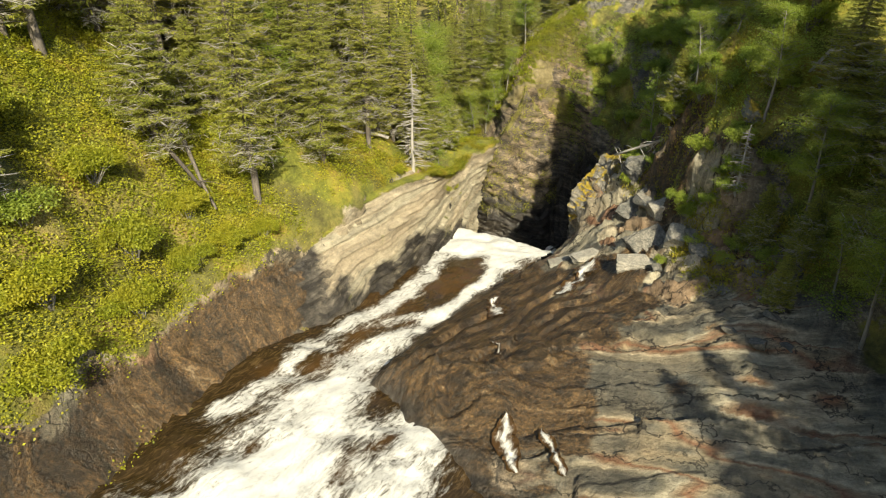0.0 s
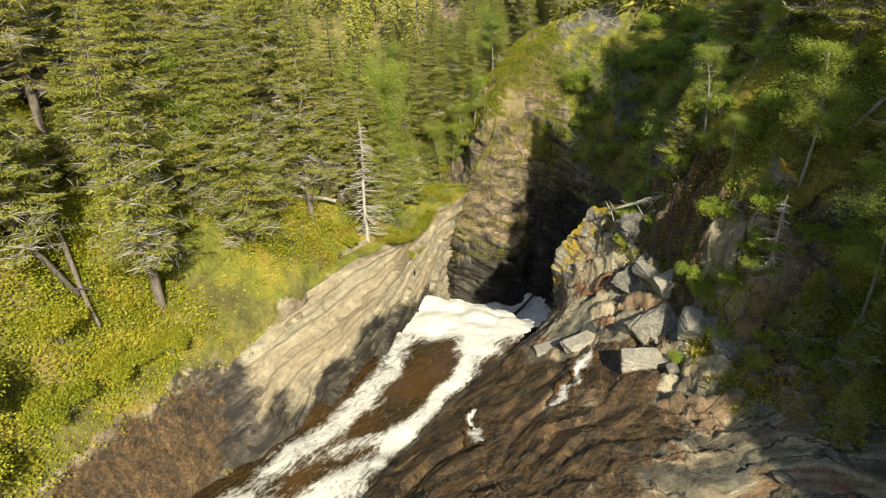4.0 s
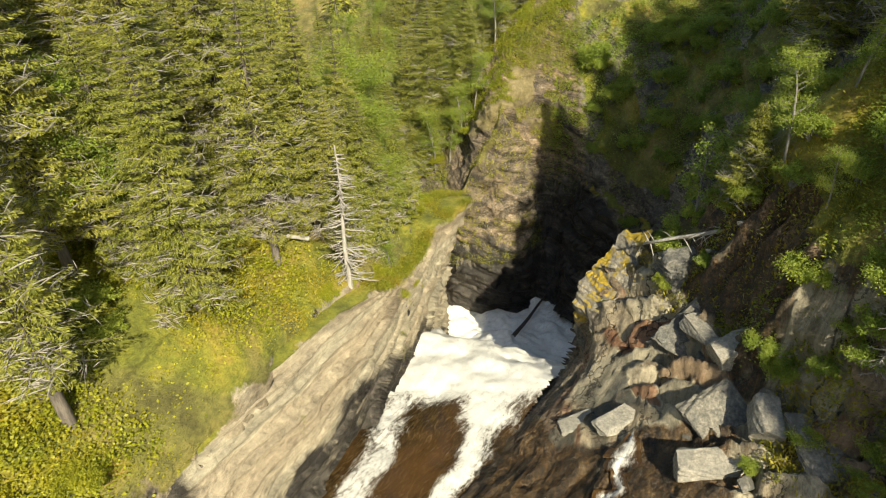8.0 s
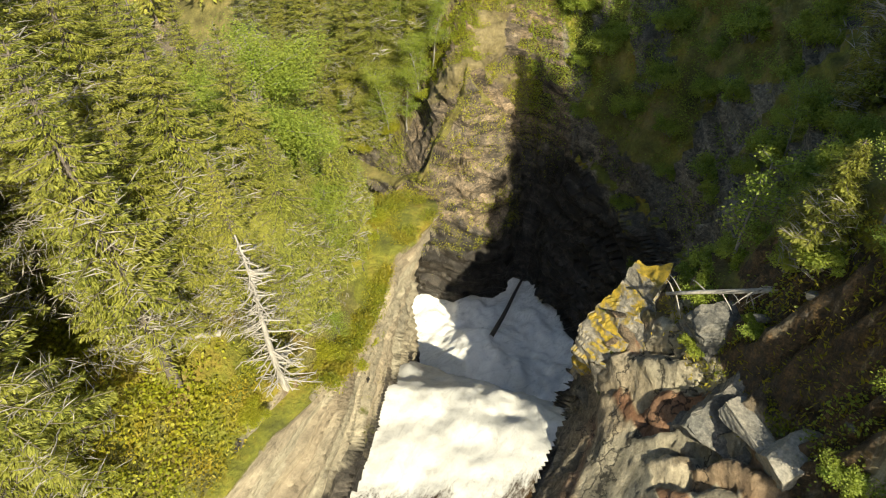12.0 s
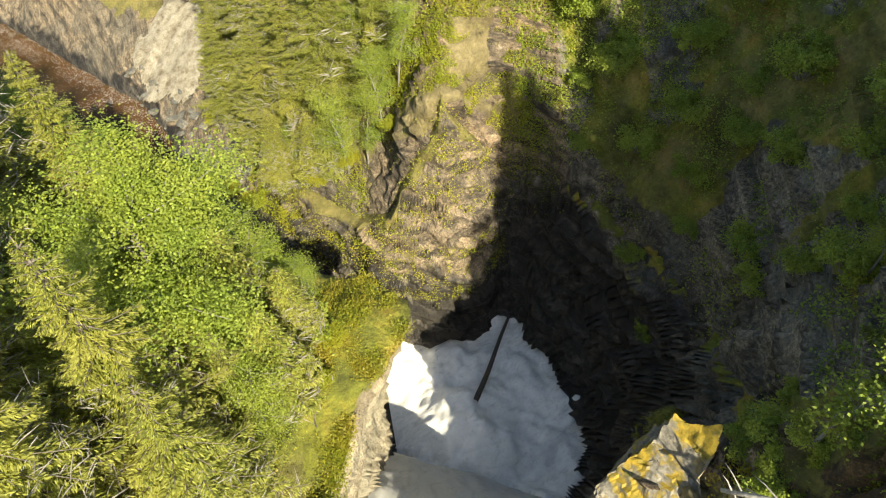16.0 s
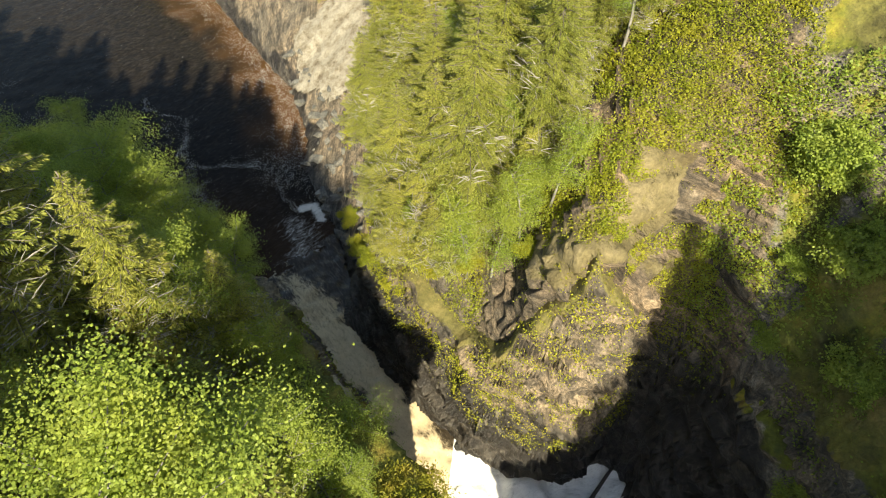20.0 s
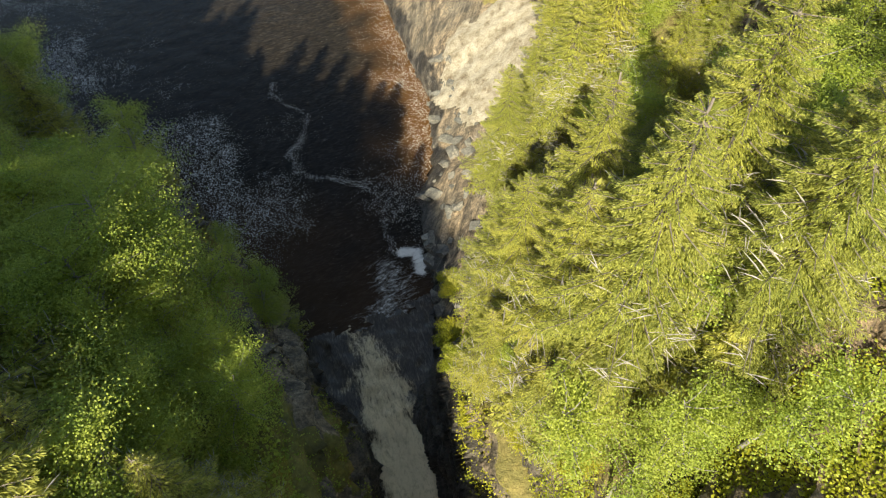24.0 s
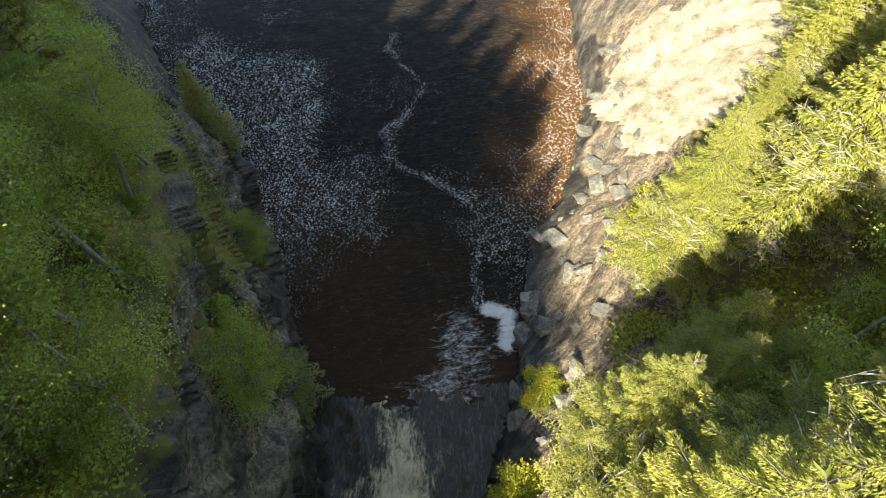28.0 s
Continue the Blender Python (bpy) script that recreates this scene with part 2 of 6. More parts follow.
def bark_material(name, dark, light):
    k = Mat(name)
    n = k.noise(k.scaled(k.pos, (0, 0, 0), (6, 6, 1.2)), 2.0, 5.0, 0.7)
    k.bump(n, 0.6, 0.03)
    return k.set(k.ramp(n, [(0.3, dark), (0.7, light)]), 0.9)


def water_material(name, calm, foamy, speckle=0.0, gloss=0.08, turn=54, relief=0.05):
    """Peat-brown water with foam where the mask on the mesh says so."""
    k = Mat(name)
    foam, fleck, shallow_sheen = k.split(k.attr("foam"))[:3]
    flow = k.noise(k.scaled(k.pos, (0, 0, turn), (0.6, 1.5, 0.6)), 1.5, 7.0, 0.72, 1.6)
    fine = k.noise(k.pos, 7.0, 5.0, 0.7, 0.6)
    streak = k.noise(k.scaled(k.pos, (0, 0, turn), (0.8, 2.6, 0.8)), 2.2, 7.0, 0.75, 1.3)
    body = k.ramp(streak, [(0.3, tuple(0.5 * c for c in calm)), (0.5, calm), (0.68, tuple(3.2 * c for c in calm))])
    body = k.mix(shallow_sheen, body, (0.085, 0.042, 0.014))
    mask = k.math("ADD", foam, k.math("MULTIPLY", k.math("SUBTRACT", flow, 0.5), 1.5))
    mask = k.math("ADD", mask, k.math("MULTIPLY", k.math("SUBTRACT", fine, 0.5), 0.55))
    mask = k.math("ADD", mask, k.math("MULTIPLY", k.math("SUBTRACT", streak, 0.5), 0.9))
    thick = k.noise(k.scaled(k.pos, (0, 0, turn), (0.7, 1.3, 0.7)), 1.1, 7.0, 0.7, 1.4)
    white = k.mix(0.6, foamy, k.ramp(thick, [(0.32, tuple(0.55 * c for c in foamy)), (0.48, tuple(0.92 * c for c in foamy)), (0.6, foamy)]))
    white = k.mix(0.3, white, k.ramp(fine, [(0.3, (0.7, 0.7, 0.7)), (0.55, (1.0, 1.0, 1.0))]), "MULTIPLY")
    fac = k.ramp(mask, [(0.26, 0.0), (0.46, 0.22), (0.66, 0.72), (0.9, 1.0)])
    if speckle:
        dots = k.cells(k.pos, 7.5, "F1")
        dots2 = k.cells(k.pos, 15.0, "F1")
        patch = k.noise(k.pos, 0.9, 5.0, 0.7, 1.0)
        near = k.math("ADD", fleck, k.math("MULTIPLY", k.math("SUBTRACT", patch, 0.5), 1.3))
        lim = k.math("MULTIPLY", k.math("MAXIMUM", near, 0.0), 0.37)
        dot = k.math("MAXIMUM", k.math("LESS_THAN", dots, lim), k.math("LESS_THAN", dots2, lim))
        fac = k.math("MAXIMUM", fac, k.math("MULTIPLY", dot, speckle))
    col = k.mix(fac, body, white)
    rough = k.math("ADD", gloss, k.math("MULTIPLY", fac, 0.6))
    k.bump(k.math("ADD", k.math("MULTIPLY", flow, 0.7), k.math("MULTIPLY", fine, k.math("ADD", 0.12, k.math("MULTIPLY", fac, 0.5)))), 0.7, relief if not speckle else 0.05)
    k.b.inputs["Specular IOR Level"].default_value = 0.1 if speckle else 0.5
    return k.set(col, rough, IOR=1.33)


M_GROUND = ground_material()
M_PALE = stone_material("pale_stone", (0.42, 0.395, 0.335))
M_GREY = stone_material("grey_stone", (0.105, 0.107, 0.10))
M_MOSSY = stone_material("mossy_stone", (0.24, 0.225, 0.19), 0.55)
M_NEEDLE = leaf_material("spruce_needles", (0.085, 0.11, 0.018), (0.45, 0.46, 0.09), (0.47, 0.45, 0.11), 0.5)
M_LEAF = leaf_material("birch_leaves", (0.14, 0.20, 0.03), (0.35, 0.44, 0.07), (0.42, 0.45, 0.08), 0.5)
M_SHRUB = leaf_material("shrub_leaves", (0.13, 0.16, 0.010), (0.38, 0.40, 0.03), (0.42, 0.37, 0.035), 0.42)
M_GRASS = leaf_material("grass_blades", (0.13, 0.16, 0.010), (0.34, 0.33, 0.025), (0.42, 0.29, 0.04), 0.42)
M_BARK = bark_material("spruce_bark", (0.06, 0.05, 0.042), (0.20, 0.17, 0.14))
M_DEAD = bark_material("weathered_wood", (0.20, 0.185, 0.16), (0.44, 0.41, 0.37))
M_BIRCH = bark_material("birch_bark", (0.10, 0.092, 0.08), (0.28, 0.265, 0.235))
M_LOG = bark_material("old_log", (0.035, 0.028, 0.022), (0.10, 0.085, 0.07))
k = Mat('pale_sand')
g = k.noise(k.pos, 1.2, 5.0, 0.7)
grit = k.noise(k.pos, 9.0, 5.0, 0.75)
k.bump(k.math("ADD", g, k.math("MULTIPLY", grit, 0.5)), 0.8, 0.1)
M_SAND = k.set(k.mix(0.7, k.ramp(g, [(0.34, (0.13, 0.10, 0.065)), (0.48, (0.25, 0.22, 0.165)), (0.62, (0.33, 0.30, 0.24))]), k.ramp(grit, [(0.35, (0.45, 0.43, 0.4)), (0.6, (1.1, 1.1, 1.1))]), "MULTIPLY"), 0.95)
M_RAPID = water_material("rapid_water", (0.030, 0.019, 0.008), (0.66, 0.65, 0.61))
M_PLUNGE = water_material("plunge_water", (0.32, 0.305, 0.27), (0.94, 0.925, 0.88), turn=20, relief=0.025)
M_POOL = water_material("still_water", (0.012, 0.010, 0.008), (0.60, 0.585, 0.55), 0.9, 0.06)
M_STREAM = water_material("stream_water", (0.04, 0.033, 0.023), (0.62, 0.49, 0.30), turn=132)


# ---- numeric noise ----
def lattice(ix, iy, iz, seed):
    h = (ix.astype(np.int64) * 374761393 + iy.astype(np.int64) * 668265263 + iz.astype(np.int64) * 1442695041 + seed * 974711) & 0xFFFFFFFF
    h = ((h ^ (h >> 13)) * 1274126177) & 0xFFFFFFFF
    return ((h ^ (h >> 16)) & 0xFFFF) / 65535.0


def vnoise(x, y, z=None, seed=0):
    z = np.zeros_like(x) if z is None else z
    fx, fy, fz = np.floor(x), np.floor(y), np.floor(z)
    u, v, w = x - fx, y - fy, z - fz
    u, v, w = (a * a * (3 - 2 * a) for a in (u, v, w))
    total = 0
    for dx in (0, 1):
        for dy in (0, 1):
            for dz in (0, 1):
                wt = (u if dx else 1 - u) * (v if dy else 1 - v) * (w if dz else 1 - w)
                total = total + wt * lattice(fx + dx, fy + dy, fz + dz, seed)
    return total * 2 - 1


def fbm(x, y, z=None, octaves=4, seed=0, gain=0.5):
    total, amp = 0, 1.0
    for o in range(octaves):
        total = total + amp * vnoise(x * 2**o, y * 2**o, None if z is None else z * 2**o, seed + o)
        amp *= gain
    return total


def smooth(a, b, x):
    t = np.clip((x - a) / (b - a), 0, 1)
    return t * t * (3 - 2 * t)


# ---- the banks: x, y, foot height, cliff height, cliff run, slope above, most above ----
LEFT_UPPER = [(-14.5, -2, 13, 2, 3, 0.6, 10), (-12.2, 8, 12.4, 2, 2.4, 0.7, 10), (-10.6, 15, 11.9, 2.0, 2.4, 0.9, 9),
              (-8.9, 20.5, 11.4, 2.2, 2.4, 1.0, 9), (-7.3, 23.3, 11.1, 2.7, 2.4, 1.0, 9), (-4.7, 27.3, 10.6, 3.6, 2.3, 0.95, 9),
              (-2.5, 31.2, 10.2, 4.9, 2.0, 0.8, 8), (-0.4, 35.6, 9.8, 5.0, 1.1, 0.75, 7), (1.0, 39.3, 7.5, 6.0, 0.6, 0.6, 6)]
LEFT_POINT = [(1.9, 42.3, 2, 12, 0.5, 0.4, 5), (2.6, 45.0, 0.3, 13.6, 0.5, 0.3, 5), (1.8, 47.6, 0.3, 12.4, 0.8, 0.3, 5),
              (0.5, 50.5, 0.3, 11.3, 1.6, 0.35, 6), (-2, 53.5, 0.2, 9.5, 1.6, 0.4, 7)]
LEFT_SLOT = [(-5, 56.8, 0.1, 10.2, 2, 0.4, 8), (-8.8, 58.6, 0, 10.5, 1.9, 0.5, 8), (-11.8, 60.4, 0, 9.8, 1.9, 0.6, 8),
             (-15, 62, 0, 9, 1.9, 0.8, 16), (-21.7, 65, 0, 6, 2, 0.9, 22), (-28, 66.2, 0, 3, 3, 0.9, 26),
             (-38, 69, 0, 2, 3, 0.9, 30), (-110, 84, 0, 2, 3, 0.9, 30)]
RIGHT_UPPER = [(5, -4, 13.5, 1, 3, 0.15, 5), (3.0, 10, 12.3, 1.0, 3, 0.12, 4), (1.0, 15, 11.8, 1.0, 3, 0.11, 4), (-1.4, 18.3, 11.5, 1.2, 2.4, 0.1, 4),
               (-3.2, 20.6, 11.3, 1.4, 1.2, 0.09, 4), (-1.2, 24.6, 10.8, 1, 2.2, 0.12, 4), (1.4, 28.5, 10.4, 1, 2.2, 0.16, 4),
               (4.0, 32, 9.8, 1.0, 2, 0.22, 4), (5.8, 34.6, 9.0, 1.3, 2, 0.35, 6)]
POOL_WALL = [(7.4, 36.7, 7.5, 3.2, 1.6, 0.75, 8), (9.3, 39.4, 1.5, 12.5, 1.8, 1.0, 9), (12, 41, 0.5, 13, 3, 1.2, 12),
             (13.8, 44.7, 0.5, 10, 3.2, 1.6, 16), (13.8, 48, 0.5, 9, 3, 1.6, 18), (12.8, 51, 0.5, 9.5, 2.6, 1.8, 18),
             (11.2, 53, 0.5, 10.5, 1.9, 1.6, 24), (7.4, 51.9, 0.5, 15.5, 2.4, 1.2, 16), (4.3, 52.5, 0.2, 9.8, 1.3, 1.6, 22)]
RIGHT_SLOT = [(2.3, 54.3, 0.1, 8, 1.5, 1.2, 24), (-0.8, 57, 0, 8, 2, 0.8, 24), (-3.6, 60, 0, 5.5, 2, 0.8, 24),
              (-4.5, 62.6, 0, 4.5, 2, 0.75, 24), (-6, 65.8, 0, 2, 2, 0.7, 24), (-7.3, 67.8, 0, 1, 2, 0.65, 24),
              (-10, 72, 0, 0.8, 2, 0.6, 24), (-10.6, 75.4, 0, 0.8, 2, 0.6, 24), (-13.4, 80.6, 0, 1.2, 2, 0.55, 24),
              (-17.2, 84.7, 0, 1.2, 2, 0.55, 24), (-28, 97, 0, 1.5, 3, 0.6, 20), (-110, 150, 0, 1.5, 3, 0.4, 14)]


def sampled(line, step=0.9):
    line = np.array(line, float)
    out = []
    for a, b in zip(line[:-1], line[1:]):
        n = max(1, int(np.hypot(*(b - a)[:2]) / min(step if abs(a[0]) < 25 else 6.0, 6.0)))
        out += [a + (b - a) * i / n for i in range(n)]
    return np.array(out + [line[-1]])


LEFT = sampled(LEFT_UPPER + LEFT_POINT + LEFT_SLOT)
RIGHT = sampled(RIGHT_UPPER + POOL_WALL + RIGHT_SLOT)
SHORE = np.concatenate([LEFT[:, :2], RIGHT[::-1, :2]])


def in_water(x, y):
    inside = np.zeros(x.shape, bool)
    j = len(SHORE) - 1
    for i in range(len(SHORE)):
        (xi, yi), (xj, yj) = SHORE[i], SHORE[j]
        if yi != yj:
            inside ^= ((yi > y) != (yj > y)) & (x < (xj - xi) * (y - yi) / (yj - yi) + xi)
        j = i
    return inside


def bank_height(x, y, bank):
    """Height of the land behind one bank, and the distance from its foot."""
    num, den, near = 0, 0, np.full(x.shape, 1e9)
    for a, b in zip(bank[:-1], bank[1:]):
        ln2 = (b[0] - a[0]) ** 2 + (b[1] - a[1]) ** 2
        u = np.clip(((x - a[0]) * (b[0] - a[0]) + (y - a[1]) * (b[1] - a[1])) / ln2, 0, 1)
        bx, by, z0, h, w, g, most = (a[k] + u * (b[k] - a[k]) for k in range(7))
        d = np.hypot(x - bx, y - by)
        near = np.minimum(near, d)
        t = np.minimum(d / w, 1)
        z = z0 + h * t**0.85 + most * (1 - np.exp(-g * np.maximum(d - 0.8 * w, 0) / most))
        wt = math.sqrt(ln2) / (d**4 + 0.02)
        num, den = num + wt * z, den + wt
    return num / den, near


def water_level(x, y):
    """The water's surface: the rapids, the plunge, and the level pools."""
    s = y + 0.55 * (x - 4)                       # along the fall line of the upper river
    up = np.interp(s, [-12, 6, 14, 22, 30, 34, 36.3], [13.6, 12.4, 11.7, 10.9, 10.2, 9.8, 9.45])
    plunge = 0.35 + 9.1 * (1 - np.clip((s - 36.3) / 9.2, 0, 1) ** 1.9)
    low = np.interp(y, [52, 57, 62, 66], [0.35, 0.25, 0.1, 0.0])
    return np.where(s < 36.3, up, np.where(s < 45.5, plunge, low))


def hill(x, y):
    """The high slope to the right of the rapids."""
    foot = np.interp(y, [-20, 10, 20, 27, 30, 36, 42, 50], [14, 15.4, 15.4, 14.2, 12.8, 12.4, 14.5, 18])
    d = np.maximum(x - foot, 0)
    knoll = 3.2 * smooth(12.2, 13.8, x + 0.3 * np.sin(y * 1.7)) * smooth(26.2, 28.4, y) * smooth(38.5, 33.5, y) * smooth(22, 15, x)
    return 17 * (1 - np.exp(-1.15 * d / 17)) * smooth(58, 46, y) + knoll


def left_hill(x, y):
    """The mossy slope that climbs to the left of the rapids."""
    d = np.maximum(np.interp(y, [0, 14, 26, 34, 40], [-12.5, -12.5, -12.0, -13.5, -16]) - x, 0)
    return 20 * (1 - np.exp(-0.8 * d / 20)) * smooth(52, 36, y)


def macro(x, y):
    """Height, side (-1 left, 0 water, 1 right), distance from the water."""
    water = in_water(x, y)
    zl, dl = bank_height(x, y, LEFT_UPPER + LEFT_POINT + LEFT_SLOT)
    zr, dr = bank_height(x, y, RIGHT_UPPER + POOL_WALL + RIGHT_SLOT)
    left = (dl < dr) & ~water
    d = np.where(left, dl, dr)
    z = np.where(left, zl + left_hill(x, y), zr + hill(x, y))
    depth = np.minimum(np.minimum(dl, dr) * 0.5, 1.0)
    z = np.where(water, water_level(x, y) - 0.5 - depth, z)
    far = smooth(60, 300, np.hypot(x, y - 45))
    z = z + far * (18 + 26 * fbm(x / 120, y / 120, seed=5)) * (1 - water)
    return z, np.where(water, 0, np.where(left, -1, 1)), d


def spread(lo, hi, step, out, grow=1.22):
    core = list(np.arange(lo, hi, step))
    s, a, b = step, lo, core[-1]
    pre, post = [], []
    while a > lo - out:
        s *= grow
        a, b = a - s, b + s
        pre.append(a)
        post.append(b)
    return np.array(pre[::-1] + core + post)


class Field:
    """The macro heights on a half-metre raster, read back smoothly."""

    def __init__(self):
        self.x, self.y = spread(-46, 36, 0.5, 900, 1.3), spread(-8, 112, 0.5, 900, 1.3)
        gx, gy = np.meshgrid(self.x, self.y)
        self.z, self.side, self.d = macro(gx.ravel(), gy.ravel())
        self.z, self.side, self.d = (a.reshape(gx.shape) for a in (self.z, self.side, self.d))

    def read(self, x, y, what="z"):
        grid = self.z if what == "z" else self.d if what == "d" else self.side
        i = np.clip(np.searchsorted(self.x, x) - 1, 0, len(self.x) - 2)
        j = np.clip(np.searchsorted(self.y, y) - 1, 0, len(self.y) - 2)
        u = (x - self.x[i]) / (self.x[i + 1] - self.x[i])
        v = (y - self.y[j]) / (self.y[j + 1] - self.y[j])
        return (grid[j, i] * (1 - u) * (1 - v) + grid[j, i + 1] * u * (1 - v) + grid[j + 1, i] * (1 - u) * v + grid[j + 1, i + 1] * u * v)


FIELD = Field()


def masks(x, y, z, d, side, steep):
    """How far plants cover the ground, how wet and how shade-darkened the stone is, how dry the soil."""
    n = fbm(x / 2.2, y / 2.2, seed=31, octaves=3)
    start = np.interp(y, [10, 16, 20, 26, 30, 34, 40], [2.4, 2.5, 2.6, 2.5, 2.2, 1.3, 0.5])
    cover = np.where(side < 0, smooth(-0.6, 0.6, d - start + 0.5 * n), 0.0)
    slab = (side > 0) & (y < 37)
    foot = np.interp(y, [-20, 10, 20, 27, 30, 36], [14, 15.2, 15.0, 13.7, 12.3, 12.0])
    cover = np.where(slab, smooth(-0.3, 2.5, x - foot + 1.2 * n), cover)
    wall = (side > 0) & (y >= 37)
    cover = np.where(wall, np.where(x < 13.5, smooth(9.0, 12.5, z + 2.2 * n) * (0.22 + 0.5 * smooth(-0.1, 0.4, n)), smooth(9.5, 13.0, z + 2.2 * n) * (0.42 + 0.55 * smooth(-0.25, 0.25, n))), cover)
    bank = (side > 0) & (y > 56) & (x < 3)
    cover = np.where(bank, smooth(4.0, 7.0, d + 1.5 * n), cover)
    slot = (side < 0) & (y > 52)
    cover = np.where(slot, smooth(4.0, 8.0, z + 2.0 * n), cover)
    cover = cover * (1 - 0.75 * smooth(1.8, 3.4, steep))
    wet = np.where(slab, smooth(3.0, -2.6, x - np.interp(y, [8, 14, 17, 20, 24, 29, 33], [2.0, 3.0, 5.5, 8.6, 9.0, 8.0, 5.0]) + 4.5 * n), 0.0)
    # the right slope's shade, darkened in through the wet mask
    wet = np.where(slab & (x > 11.8) & (y > 25), 0.75 * smooth(-0.35, 0.25, n + 0.15), wet)
    wet = np.where(side < 0, np.where(y < 25.5 + 2 * n, smooth(0.4, -0.8, d - start + 0.5 * n), smooth(1.0, 0.3, d + 0.3 * n)), wet)
    # walls over the pool: wet stone, its reach raised to paint the chasm's shade
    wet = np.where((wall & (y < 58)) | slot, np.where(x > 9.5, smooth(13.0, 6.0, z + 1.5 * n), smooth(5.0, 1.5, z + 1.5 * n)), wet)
    wet = np.where(bank, smooth(1.4, 0.4, d + 0.5 * n), wet)
    dry = np.where(wall & (x < 13.5), smooth(6, 12, z) * 0.8, 0.12 + 0.3 * smooth(0.1, 0.5, n))
    dry = np.where(bank, 0.55, dry)
    return cover, np.where(side == 0, 1.0, wet), dry


def mesh_from(name, verts, faces, material, smooth_faces=False):
    """A mesh from arrays; faces of one size, an (n, 3) or (n, 4) array."""
    me = bpy.data.meshes.new(name)
    verts, faces = np.asarray(verts, np.float32), np.asarray(faces, np.int32)
    me.vertices.add(len(verts))
    me.vertices.foreach_set("co", verts.ravel())
    me.loops.add(faces.size)
    me.loops.foreach_set("vertex_index", faces.ravel())
    me.polygons.add(len(faces))
    me.polygons.foreach_set("loop_start", np.arange(0, faces.size, faces.shape[1], dtype=np.int32))
    me.polygons.foreach_set("use_smooth", np.full(len(faces), smooth_faces))
    me.materials.append(material)
    me.update(calc_edges=True)
    return me


def grid_faces(rows, cols):
    k = np.arange(rows * cols).reshape(rows, cols)
    return np.stack([k[:-1, :-1], k[:-1, 1:], k[1:, 1:], k[1:, :-1]], -1).reshape(-1, 4)


def paint(me, name, r, g, b):
    a = me.color_attributes.new(name, "FLOAT_COLOR", "POINT")
    a.data.foreach_set("color", np.stack([r, g, b, np.ones_like(r)], -1).astype(np.float32).ravel())


def strata(x, y, z, thick=1.0, long=5.0):
    """Stepped ledges along the tilted bedding."""
    s = (z * 1.15 + 0.28 * x - 0.22 * y) / thick + 0.7 * fbm(x / 5, y / 5, z / 5, 2, seed=3)
    f = s - np.floor(s)
    step = np.where(f < 0.75, f / 0.75 * 0.25, 0.25 + (f - 0.75) * 3.0)
    return step - 0.5 + 0.5 * lattice(np.floor(s), np.floor(x / long + s), np.floor(y / long), 7)


SURFACE = {}


